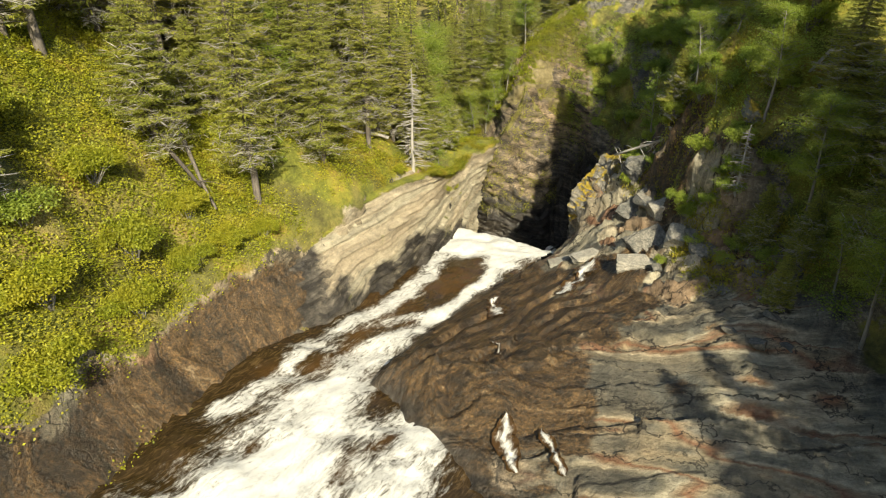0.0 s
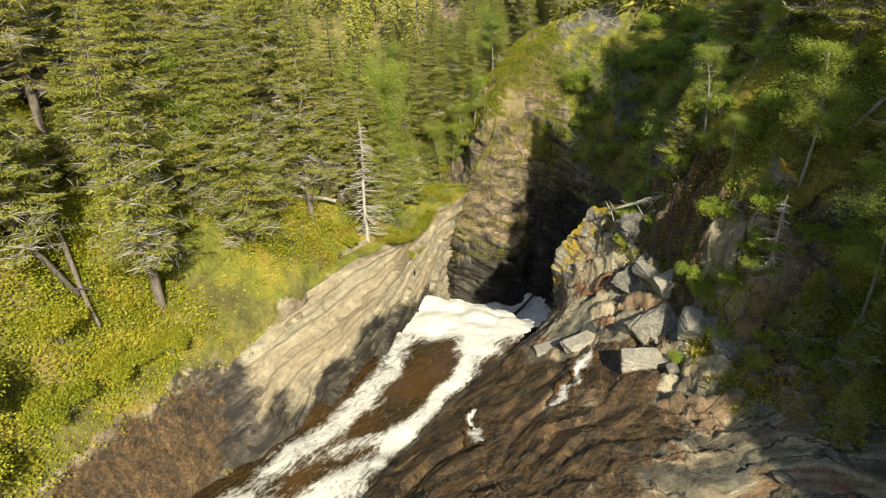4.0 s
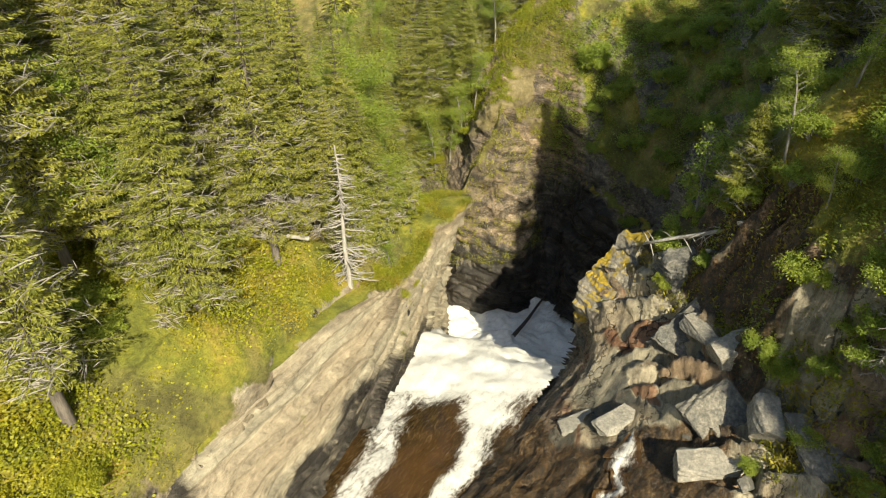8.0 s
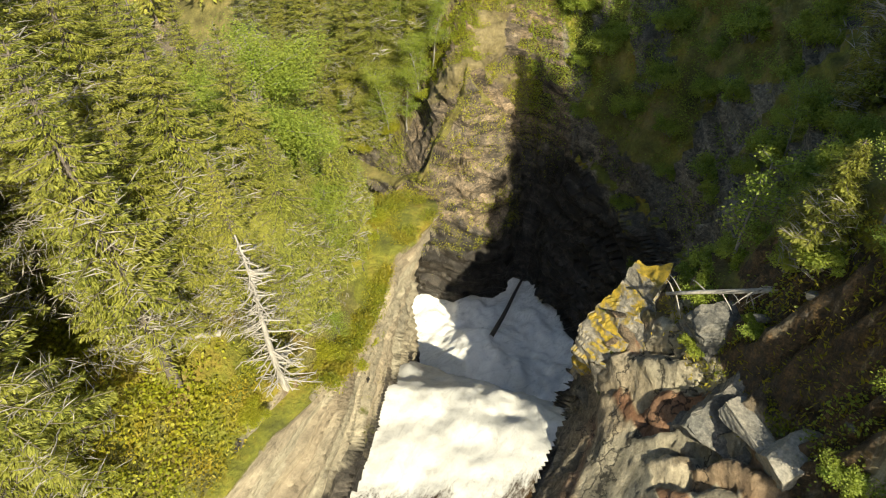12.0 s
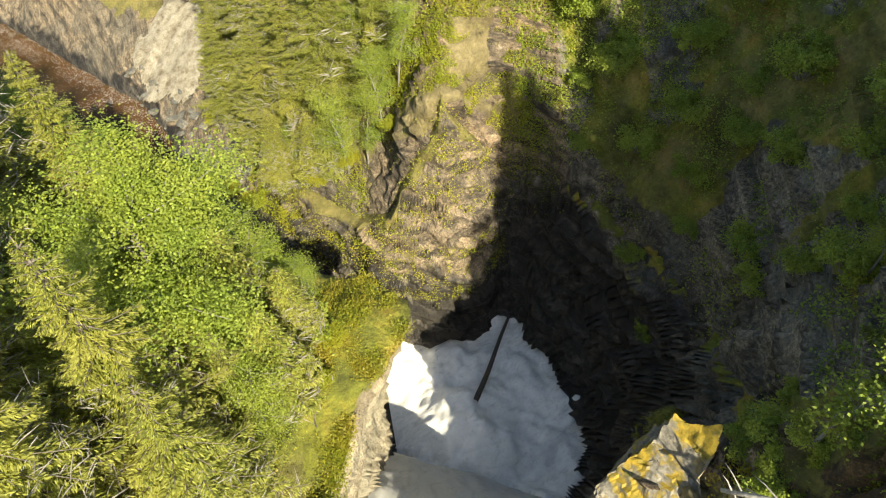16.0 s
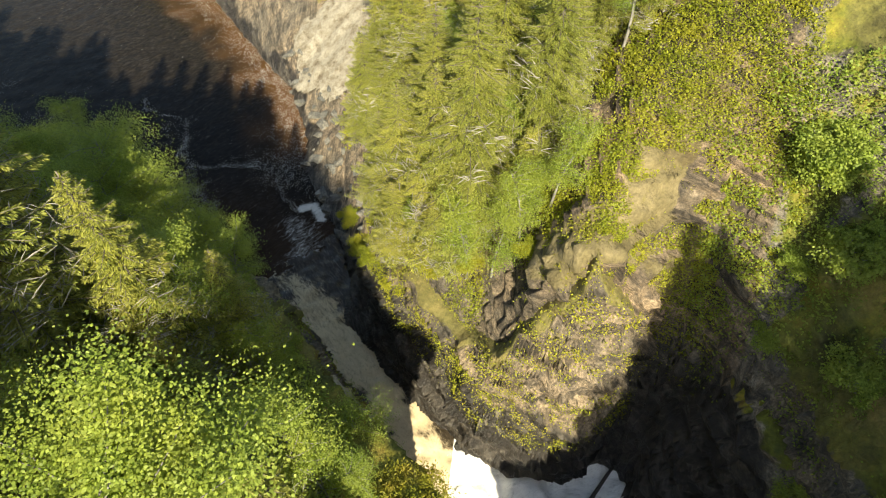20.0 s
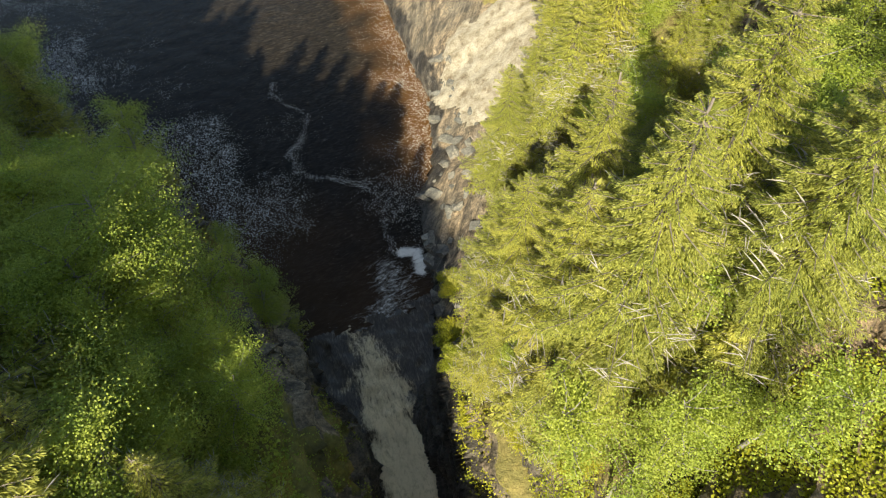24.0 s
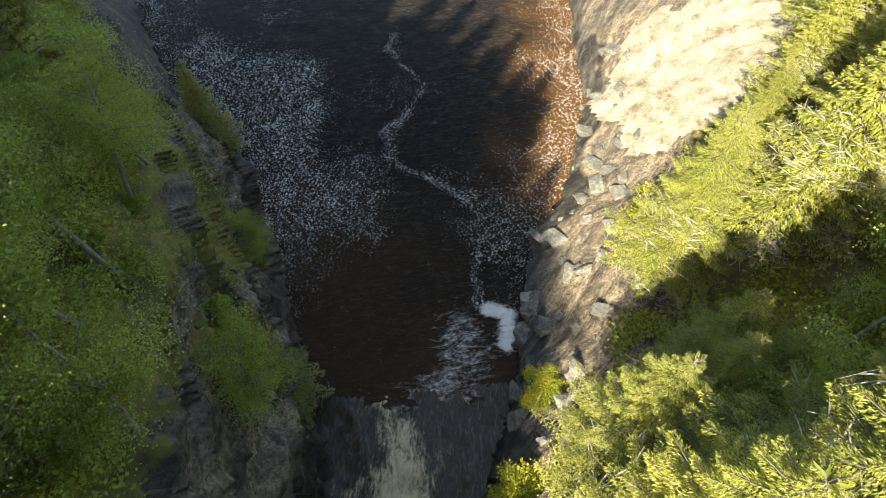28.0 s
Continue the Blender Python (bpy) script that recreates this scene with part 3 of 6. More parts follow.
def ground():
    xs, ys = spread(-17, 20.5, GROUND_STEP, 900, 1.06), spread(9, 78, GROUND_STEP, 900, 1.06)
    gx, gy = np.meshgrid(xs, ys)
    x, y = gx.ravel(), gy.ravel()
    z, d = FIELD.read(x, y), FIELD.read(x, y, "d")
    side = np.round(FIELD.read(x, y, "side"))
    zz = z.reshape(gx.shape)
    dzx, dzy = np.gradient(zz, xs, axis=1).ravel(), np.gradient(zz, ys, axis=0).ravel()
    steep = np.hypot(dzx, dzy)
    cover, wet, dry = masks(x, y, z, d, side, steep)
    norm = np.stack([-dzx, -dzy, np.ones_like(dzx)], -1)
    norm /= np.linalg.norm(norm, axis=1, keepdims=True)
    lumps = fbm(x / 1.9, y / 1.9, z / 1.9, 4, seed=11)
    rock = 0.42 * strata(x, y, z) * (0.35 + smooth(0.5, 2.0, steep)) + 0.22 * lumps * (0.6 + smooth(0.6, 2.2, steep))
    rock = rock + np.where((side > 0) & (y > 50), np.where(x < 5.5, 0.1, 0.3) * strata(x, y, z, 0.5, 1.6) + np.where(x < 5.5, 0.1, 0.22) * fbm(x / 0.8, y / 0.8, z / 0.8, 3, seed=14), 0.0)
    rock = np.where((side > 0) & (y > 53) & (x < 5.5), 0.45 * rock, rock)
    # thin beds on the open slabs: along the river above, swinging across it below
    bend = fbm(x / 4, y / 4, seed=9, octaves=3)
    turn = smooth(16.5, 24.0, y - 0.25 * (x - 4) + 1.2 * bend)
    phi = turn * (0.83 * x - 0.55 * y + 12.0) + (1 - turn) * (0.34 * x + 0.94 * y - 16.0) + 0.3 * bend
    run = turn * (0.55 * x + 0.83 * y) + (1 - turn) * (0.94 * x - 0.34 * y)
    phase = phi / 1.25 + 0.8 * fbm(x / 5, y / 5, seed=10, octaves=3)
    row = np.floor(phase)
    saw = phase - row
    fine_phase = phi / 0.27 + 0.6 * bend
    fine_saw = fine_phase - np.floor(fine_phase)
    end = np.floor(run / 4.2 + 5.0 * lattice(row, row * 0, row * 0, 4))
    tall = lattice(row, end, row * 0, 6)
    steps = (0.04 + 0.32 * tall**2) * (saw**1.5 - 0.4) + 0.26 * (lattice(row, end, row * 0, 17) - 0.5) + 0.09 * (fine_saw - 0.5) * (0.4 + lattice(np.floor(fine_phase), row * 0, row * 0, 8))
    open_slab = ((side > 0) & (y < 37)) * smooth(0.0, 1.0, d) * smooth(15.5, 13.5, x)
    plate = 0.5 + 0.62 * fbm(phi / 1.1, run / 4.5, seed=17, octaves=3)
    rock = np.where(open_slab > 0, 0.4 * rock, rock) + steps * open_slab
    # sheets of the left ramp, parallel to the river
    ramp = ((side < 0) & (y < 38)) * smooth(4.2, 2.8, d)
    psi = 0.80 * x - 0.60 * y + 0.9 * z + 0.2 * bend
    sheet = np.floor(psi / 0.8)
    block_run = np.floor((0.60 * x + 0.80 * y) / 3.0 + 5.0 * lattice(sheet, sheet * 0, sheet * 0, 41))
    rock = rock * (1 - 0.75 * ramp) + ramp * ((0.1 + 0.3 * lattice(sheet, block_run, sheet * 0, 42)) * ((psi / 0.8 - sheet) - 0.5) + 0.2 * (lattice(sheet, block_run, sheet * 0, 43) - 0.5) + 0.05 * lumps)
    # broken blocks with deep joints at the foot of the right buttress
    broken = ((side > 0) & (y < 38.5)) * smooth(9.0, 10.6, x + 0.8 * bend) * smooth(21.5, 24.5, y) * smooth(16.0, 14.5, x)
    bv = (0.60 * x + 0.80 * y) / 1.0 + 0.5 * fbm(x / 1.5, y / 1.5, seed=15, octaves=3)
    brow = np.floor(bv)
    bu = (0.80 * x - 0.60 * y) / (1.4 + 1.6 * lattice(brow, brow * 0, brow * 0, 24)) + 7.0 * lattice(brow, brow * 0, brow * 0, 25) + 0.3 * lumps
    bcol = np.floor(bu)
    joint = np.minimum(np.minimum(bv - brow, 1 - bv + brow) * 1.1, np.minimum(bu - bcol, 1 - bu + bcol) * 1.6)
    block_at = lattice(brow, bcol, brow * 0, 26)
    rock = rock + broken * (0.55 * (block_at - 0.5) + 0.5 * (bv - brow - 0.5) + 0.35 * (bu - bcol - 0.5) * (block_at - 0.3) - 0.3 * smooth(0.14, 0.02, joint))
    plate = np.where(broken > 0.3, 0.3 + 0.4 * lattice(brow, bcol, brow * 0, 27), plate)
    bed = (z * 1.15 + 0.28 * x - 0.22 * y) + 0.5 * fbm(x / 5, y / 5, z / 5, 2, seed=3)
    bed = np.where(ramp > 0.02, psi, bed)
    bed, length = np.where(open_slab > 0.02, phi, bed), np.where(open_slab > 0.02, run, 0.62 * x + 0.78 * y)
    rust = open_slab * smooth(0.5, 3.0, d)
    soil = 0.28 * fbm(x / 2.6, y / 2.6, seed=21, octaves=4)
    amp = np.where(side == 0, 0.15, 1.0) * (1 - smooth(60, 200, np.hypot(x, y - 45)) * 0.5)
    v = np.stack([x, y, z], -1) + norm * ((rock * (1 - np.where((side > 0) & (y > 37), 0.35, 1.0) * cover) + soil * cover) * amp)[:, None]
    SURFACE.update(x=xs, y=ys, z=v[:, 2].reshape(gx.shape))
    me = mesh_from("ground", v, grid_faces(len(ys), len(xs)), M_GROUND, True)
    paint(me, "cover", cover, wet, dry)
    plate = np.where(ramp > 0.02, 0.42 + 0.25 * fbm(psi / 0.7, length / 4.0, seed=44, octaves=2), plate)
    paint(me, "tone", plate, np.maximum(rust * 0.9, 0.7 * ramp), np.maximum(open_slab, ramp))
    paint(me, "bed", bed, length, z)
    return tagged(new("ground", me), "layered schist gorge with mossy banks and wet brown slabs", "rocky ground", kind="structure")


ground()


def surface(x, y):
    """Height of the finished ground, with its ledges."""
    j, i = np.clip(np.searchsorted(SURFACE["y"], y), 0, len(SURFACE["y"]) - 1), np.clip(np.searchsorted(SURFACE["x"], x), 0, len(SURFACE["x"]) - 1)
    return SURFACE["z"][j, i]


def height(x, y):
    return float(FIELD.read(np.array([float(x)]), np.array([float(y)]))[0])


# ---- water ----
def water_sheet(name, xs, ys, inside, level, foam, material, label, category="water"):
    gx, gy = np.meshgrid(xs, ys)
    x, y = gx.ravel(), gy.ravel()
    keep = inside(x, y)
    z = level(x, y)
    faces = grid_faces(len(ys), len(xs))
    faces = faces[keep[faces].any(1)]
    used, back = np.unique(faces, return_inverse=True)
    me = mesh_from(name, np.stack([x, y, z], -1)[used], back.reshape(-1, 4), material, True)
    paint(me, "foam", *(a[used] for a in foam(x, y)))
    return tagged(new(name, me), label, category, kind="structure")


def line_distance(x, y, pts):
    best, along, run = np.full(x.shape, 1e9), np.zeros(x.shape), 0.0
    for (ax, ay), (bx, by) in zip(pts[:-1], pts[1:]):
        ln = math.hypot(bx - ax, by - ay)
        t = np.clip(((x - ax) * (bx - ax) + (y - ay) * (by - ay)) / ln**2, 0, 1)
        d = np.hypot(x - ax - t * (bx - ax), y - ay - t * (by - ay))
        along = np.where(d < best, run + t * ln, along)
        best = np.minimum(best, d)
        run += ln
    return best, along


# ---- rock faces too steep for the ground sheet ----
CLING, CLING_SHADE = [], []


def cliff(name, bank, lean, label, step=0.14, proud=0.3):
    """A curtain of ledged rock along part of a bank: lean is how far its head overhangs its foot."""
    pts = np.array(bank, float)
    run = np.r_[0, np.cumsum(np.hypot(*np.diff(pts[:, :2], axis=0).T))]
    u = np.arange(0, run[-1], step)
    line = np.stack([np.interp(u, run, pts[:, k]) for k in range(7)], -1)
    for k in range(2):                                        # rounded corners
        pad = np.pad(line[:, k], 5, mode="edge")
        line[:, k] = np.convolve(pad, np.ones(11) / 11, "valid")
    t = np.gradient(line[:, :2], axis=0)
    t /= np.linalg.norm(t, axis=1, keepdims=True) + 1e-9
    out = np.stack([t[:, 1], -t[:, 0]], -1)
    mid = line[len(line) // 2, :2] + out[len(line) // 2] * 1.0
    if not in_water(mid[:1], mid[1:])[0]:
        out = -out
    rows = int(max(pts[:, 3]) / step)
    f = np.linspace(-0.1, 1.06, rows)[:, None]
    h, w = line[:, 3][None], line[:, 4][None]
    z = line[:, 2][None] + h * np.clip(f, -1, 1) + 0.1 * np.clip((f - 1) / 0.03, 0, 1)
    over = np.interp(u, run, lean)[None]
    back = w * np.clip(f, 0, 1) ** 1.18 + np.clip((f - 1) / 0.06, 0, 1) * (over + 1.3)
    off = proud + over * np.clip(f, 0, 1) ** (4.5 if "pale" in label else 1.7) - back
    ends = smooth(0, 5.0 if "pale" in label else 2.0, u) * smooth(u[-1], u[-1] - 2.0, u)
    off = off - (1 - ends)[None] * (proud + 0.35)
    x, y = line[:, 0][None] + out[:, 0] * off, line[:, 1][None] + out[:, 1] * off
    amp = smooth(1.06, 0.97, f) * (0.25 + 0.75 * ends[None])
    big, small, lump = (0.8, 0.14, 0.45) if "dark wet" in label else (0.3, 0.2, 0.08) if "pale" in label else (0.5, 0.2, 0.36)
    warp = (0.15 if "pale" in label else 0.6) * fbm(x / 2.6, y / 2.6, z / 2.6, 3, seed=36)
    push = amp * (big * strata(x, y, z + warp, 1.35 if "dark wet" in label else 2.3, 9.0) + small * strata(x, y, z + 0.6 * warp, 0.6, 1.5) + lump * fbm(x / 1.6, y / 1.6, z / 1.6, 5, seed=13) + 0.12)
    x, y = x + out[:, 0] * push, y + out[:, 1] * push
    x, y, z = x.ravel(), y.ravel(), z.ravel()
    n = fbm(x / 2.2, y / 2.2, z / 2.2, 3, seed=33)
    cover = np.broadcast_to(smooth(0.9, 1.05, f), (rows, len(u))).ravel() * 0.9 + (0.85 * smooth(-0.1, 0.35, n) * smooth(2, 5, z) if "mossy" in label else 0.35 * smooth(0.1, 0.5, n) * smooth(3, 7, z))
    # wet foot of the wall, drawn higher to paint the shade low down
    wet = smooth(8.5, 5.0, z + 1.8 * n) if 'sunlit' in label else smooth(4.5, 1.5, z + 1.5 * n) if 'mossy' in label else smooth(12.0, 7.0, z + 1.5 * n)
    if "pale" in label:
        wet = 0.75 * smooth(0.5, 0.25, np.broadcast_to(f, (rows, len(u))).ravel() + 0.2 * n)
        wet = np.maximum(wet, np.broadcast_to(smooth(6.0, 2.5, u)[None], (rows, len(u))).ravel() * 0.9 + 0.5 * n * (wet > 0))
    sunny = np.full_like(x, 0.12 if "pale" in label else 0.55 if "sunlit" in label else 0.35 if "mossy" in label else 0.05)
    me = mesh_from(name, np.stack([x, y, z], -1), grid_faces(rows, len(u)), M_GROUND, True)
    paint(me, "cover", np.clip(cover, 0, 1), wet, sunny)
    layer = np.floor((z * 1.15 + 0.28 * x - 0.22 * y) / 0.55 + 0.8 * fbm(x / 4, y / 4, z / 4, 3, seed=35))
    paint(me, "tone", 0.40 + 0.10 * lattice(layer, layer * 0, layer * 0, 5), np.full_like(x, 0.85 if "pale" in label else 0.0), np.zeros_like(x))
    paint(me, "bed", z * 1.15 + 0.28 * x - 0.22 * y + 0.5 * fbm(x / 5, y / 5, z / 5, 2, seed=3), 0.62 * x + 0.78 * y, z)
    if "mossy" in label:
        CLING_SHADE.append(np.stack([x, y, z], -1)[(z > 3.0 + 1.5 * n) & (n > 0.05)])
    if "brown" in label:
        CLING.append(np.stack([x, y, z], -1)[(z > 4.2 + 1.5 * n) & (n > -0.25)])
    return tagged(new(name, me), label, "rock cliff", kind="structure")


cliff("cliff_left", LEFT_UPPER[4:] + LEFT_POINT, [0, 0, 0, 0.1, 0, 0.4, 2.0, 1.0, 0.2, 0], "pale layered rock wall overhanging the plunge pool, sunlit")
cliff("cliff_slot", LEFT_POINT[3:] + LEFT_SLOT[:6], [0.1] * 8, "mossy dark wall of the slot in shade")
cliff("cliff_pool", POOL_WALL[:7], [0.1] * 7, "dark wet rock wall round the plunge pool, shade deepened in its colour")
cliff("cliff_far", POOL_WALL[6:] + RIGHT_SLOT[:4], [0.2] * 7, "brown weathered rock face, sunlit")


RAPID_LINE = [(-6, 2), (-6, 8), (-6, 14), (-5.6, 17.5), (-4.5, 20.4), (-2.8, 23), (-1.0, 25.4), (0.8, 27.9), (2.8, 31.3), (4.3, 34.6), (5.6, 40), (7.0, 45)]
SIDE_CHUTE = [(-8.4, 18.6), (-6.3, 23.0), (-4.2, 26.0), (-2.4, 28.2), (-1.0, 31.0), (-0.1, 34.6)]
CROSS_CHUTE = [(-6.0, 20.6), (-5.2, 23.0), (-3.4, 25.2), (-1.2, 26.4)]
ISLANDS = [(-5.4, 21.7, 0.45, 1.2), (-3.9, 24.3, 0.45, 1.3), (0.6, 30.6, 0.9, 2.0), (-7.0, 16.3, 0.35, 0.9), (-3.6, 15.4, 0.5, 1.1), (-2.2, 16.9, 0.3, 0.8), (-7.9, 20.9, 0.5, 0.8)]


def rapid_level(x, y):
    s = y + 0.55 * (x - 4)
    rough = 0.2 + 0.3 * smooth(36, 41, s)
    return water_level(x, y) - 1.6 * smooth(44.6, 45.9, s) + rough * (0.7 * fbm(x / 1.5, y / 1.5, seed=41) + 0.5 * np.abs(fbm(x / 0.5, y / 0.7, seed=44, octaves=2)) * 0.5)


def rapid_foam(x, y):
    wob = 0.45 * fbm(x / 1.8, y / 1.8, seed=50, octaves=3)
    d, along = line_distance(x + wob, y, RAPID_LINE)
    d2, _ = line_distance(x + wob, y, SIDE_CHUTE)
    d3, _ = line_distance(x - wob, y, CROSS_CHUTE)
    s = y + 0.55 * (x - 4)
    width = np.interp(along, [0, 6, 12, 15.5, 18.7, 21.8, 24.8, 27.8, 31.8, 35.4, 41, 46], [4.6, 4.6, 4.2, 2.9, 1.8, 1.3, 0.7, 0.55, 0.8, 1.5, 4.5, 6])
    foam = np.maximum(0.98 * smooth(1.6, 0.15, d / width), np.maximum(0.75 * smooth(1.1, 0.1, d2), 0.6 * smooth(0.8, 0.1, d3)))
    d4, _ = line_distance(x + wob, y, [(-1.6, 17.4), (-2.0, 14.5), (-1.6, 8)])
    foam = np.maximum(foam, 0.9 * smooth(3.0, 0.6, d4))
    bare = 0
    for ix, iy, rx, ry in ISLANDS:
        u, v = 0.83 * (x - ix) - 0.55 * (y - iy), 0.55 * (x - ix) + 0.83 * (y - iy)
        bare = np.maximum(bare, np.exp(-(((u + 0.5 * wob) / rx) ** 2 + ((v + wob) / ry) ** 2)))
    foam = foam - 0.38 * bare - 0.25 * smooth(0.05, 0.5, fbm(x / 2.2, y / 2.2, seed=51, octaves=2)) * smooth(36, 32, s)
    foam = np.maximum(foam, smooth(33.0, 35.4, y + 0.5 * wob) * smooth(-1.3, -0.3, x) * 1.15)
    zero = np.zeros_like(x)
    return np.clip(foam, 0, 1.15), zero, np.clip(0.25 * smooth(0.0, 0.5, fbm(x / 3, y / 3, seed=52, octaves=2)) + 0.4 * bare, 0, 1)


water_sheet("river", np.arange(-20, 14, 0.16), np.arange(-6, 47, 0.16), lambda x, y: (in_water(x, y) | in_water(x - 0.5, y) | in_water(x + 0.4, y)) & (y + 0.55 * (x - 4) < 45.9),
            rapid_level, rapid_foam, M_RAPID, "white foaming rapids pouring over a waterfall lip", "river")


def plunge_level(x, y):
    boil = 2.3 * np.exp(-(((x - 6.6) / 2.4) ** 2 + ((y - 45.6) / 2.6) ** 2)) * (0.8 + 0.2 * fbm(x / 1.6, y / 1.6, seed=63, octaves=2))
    return np.where((y + 0.55 * (x - 4) >= 45.3) | (x > 9), np.minimum(water_level(x, y), 1.2), 0.3) + boil + 0.35 * fbm(x / 1.4, y / 1.4, seed=61) * smooth(2, 6, x) + 0.1 * fbm(x / 0.6, y / 0.6, seed=62, octaves=3)


def plunge_foam(x, y):
    d = np.hypot(x - 8.2, (y - 46) * 0.8)
    zero = np.zeros_like(x)
    return np.clip(1.15 - 0.05 * d, 0, 1.1), zero, 0.05 + zero


def stream_foam(x, y):
    core, along = line_distance(x, y, [(3.0, 50.5), (0.2, 54.0), (-3.0, 57.4), (-5.6, 59.4), (-7.4, 61.2), (-9.2, 62.8)])
    core = core + 0.7 * fbm(x / 1.4, y / 1.4, seed=64, octaves=3)
    foam = smooth(1.3, 0.5, core / np.interp(along, [0, 6, 10, 14, 17], [1.8, 1.1, 1.5, 1.6, 1.0])) * np.interp(along, [0, 10, 14, 17.5], [1.0, 0.9, 0.72, 0.5])
    return foam, np.zeros_like(x), np.full_like(x, 0.1)


water_sheet("plunge_pool", np.arange(-1, 17, 0.16), np.arange(38, 56, 0.16), lambda x, y: in_water(x, y) & (y + 0.55 * (x - 4) > 42.6) & (x > 2.9) & (y < 54.5),
            plunge_level, plunge_foam, M_PLUNGE, "churning white plunge pool below the waterfall", "water")
water_sheet("stream", np.arange(-13, 3.3, 0.16), np.arange(44, 68, 0.16), lambda x, y: in_water(x, y) & (x < 3.1) & (0.65 * y - 0.75 * x < 47.6) & (y > 44),
            lambda x, y: plunge_level(x, y) + 0.02, stream_foam, M_STREAM, "pale brown stream squeezed through a rock slot", "water")


def pool_foam(x, y):
    rim = np.min([np.hypot(x - p[0], y - p[1]) for p in LEFT[::2] if p[1] > 55], axis=0)
    rimr = np.min([np.hypot(x - p[0], y - p[1]) for p in RIGHT[::2] if p[1] > 60], axis=0)
    wave = 1.6 * fbm(x / 3.0, y / 3.0, seed=71, octaves=3)
    fleck = np.maximum(smooth(12.0, 3.0, rim + 2 * wave) * smooth(-15, -20, x + 2 * wave) * 0.75, smooth(4.6, 0.8, rimr + wave) * smooth(67, 71, y) * 0.6)
    thread = [(-9.0, 68.2), (-11.2, 69.6), (-13, 71), (-15, 71.2), (-18, 71.0), (-18.6, 72.5), (-21.2, 75.8), (-24, 78)]
    dt, _ = line_distance(x + 0.5 * wave, y + 0.3 * wave, thread)
    fleck = np.maximum(fleck, 0.75 * smooth(0.5, 0.05, dt))
    cap, _ = line_distance(x, y, [(-9.0, 68.0), (-8.2, 68.4), (-7.4, 67.3)])
    tail, _ = line_distance(x + 0.4 * wave, y, [(-5.6, 60.2), (-7.2, 62.0), (-8.0, 64.4), (-9.0, 66.4)])
    foam = np.maximum(0.95 * smooth(0.55, 0.1, cap), 0.42 * smooth(1.9, 0.2, tail))
    # brown shallows; the near end is lightened to paint reflected sky
    return foam, fleck, np.maximum(smooth(4.5, 0.5, rimr + wave) * smooth(71, 76, y) * 0.8, 0.3 * smooth(72, 63, y + wave))


water_sheet("lower_pool", np.concatenate([np.arange(-120, -42, 3.0), np.arange(-42, 0, 0.22)]), np.concatenate([np.arange(57.0, 100, 0.22), np.arange(100, 160, 3.0)]),
            lambda x, y: in_water(x, y) & (0.65 * y - 0.75 * x > 47.3) & (x < -2), lambda x, y: water_level(x, y) * (y < 66) + 0.012 + 0.015 * fbm(x / 0.8, y / 0.8, seed=81, octaves=3) + 0.06 * fbm(x / 1.2, y / 1.2, seed=82) * smooth(67, 63, y),
            pool_foam, M_POOL, "dark peaty pool flecked with drifting foam", "water")


# ---- trees ----
class Builder:
    """Collects vertices and triangles of tubes and leaves."""

    def __init__(self):
        self.v, self.f, self.n = [], [], 0

    def add(self, v, f):
        self.v.append(np.asarray(v, float))
        self.f.append(np.asarray(f, int) + self.n)
        self.n += len(v)

    def tube(self, pts, radii, sides=6):
        pts = np.asarray(pts, float)
        ring = []
        for i, p in enumerate(pts):
            t = pts[min(i + 1, len(pts) - 1)] - pts[max(i - 1, 0)]
            t /= np.linalg.norm(t) + 1e-9
            a = np.cross(t, (0.31, 0.95, 0.05) if abs(t[2]) > 0.5 else (0, 0, 1))
            a /= np.linalg.norm(a) + 1e-9
            b = np.cross(t, a)
            ang = np.arange(sides) * 2 * math.pi / sides
            ring.append(p + radii[i] * (np.cos(ang)[:, None] * a + np.sin(ang)[:, None] * b))
        f = []
        for i in range(len(pts) - 1):
            for s in range(sides):
                a, b = i * sides + s, i * sides + (s + 1) % sides
                f += [(a, b, b + sides), (a, b + sides, a + sides)]
        top = (len(pts) - 1) * sides
        f += [(top, top + s, top + s + 1) for s in range(1, sides - 1)]
        self.add(np.concatenate(ring), f)

    def leaves(self, at, out, up, length, width):
        """Bent diamond blades from points along directions."""
        at, out, up = (np.asarray(a, float) for a in (at, out, up))
        out = out / (np.linalg.norm(out, axis=1, keepdims=True) + 1e-9)
        across = np.cross(out, up)
        across /= np.linalg.norm(across, axis=1, keepdims=True) + 1e-9
        normal = np.cross(across, out)
        ln, wd = np.asarray(length)[:, None], np.asarray(width)[:, None]
        mid = at + out * ln * 0.45
        v = np.stack([at, mid + across * wd * 0.5 - normal * wd * 0.12, at + out * ln - normal * ln * 0.12, mid - across * wd * 0.5 - normal * wd * 0.12], 1)
        k = np.arange(len(at))[:, None] * 4
        f = np.concatenate([k + [0, 1, 2], k + [0, 2, 3]])
        self.add(v.reshape(-1, 3), f)

    def mesh(self, name, material, smooth_faces=False):
        return mesh_from(name, np.concatenate(self.v), np.concatenate(self.f), material, smooth_faces)


def part(name, me, parent, label="", kind=""):
    ob = new(name, me)
    ob.parent = parent
    return tagged(ob, label, kind=kind)


def thing(name, label, category, group="", kind=""):
    return tagged(new(name), label, category, group, kind)


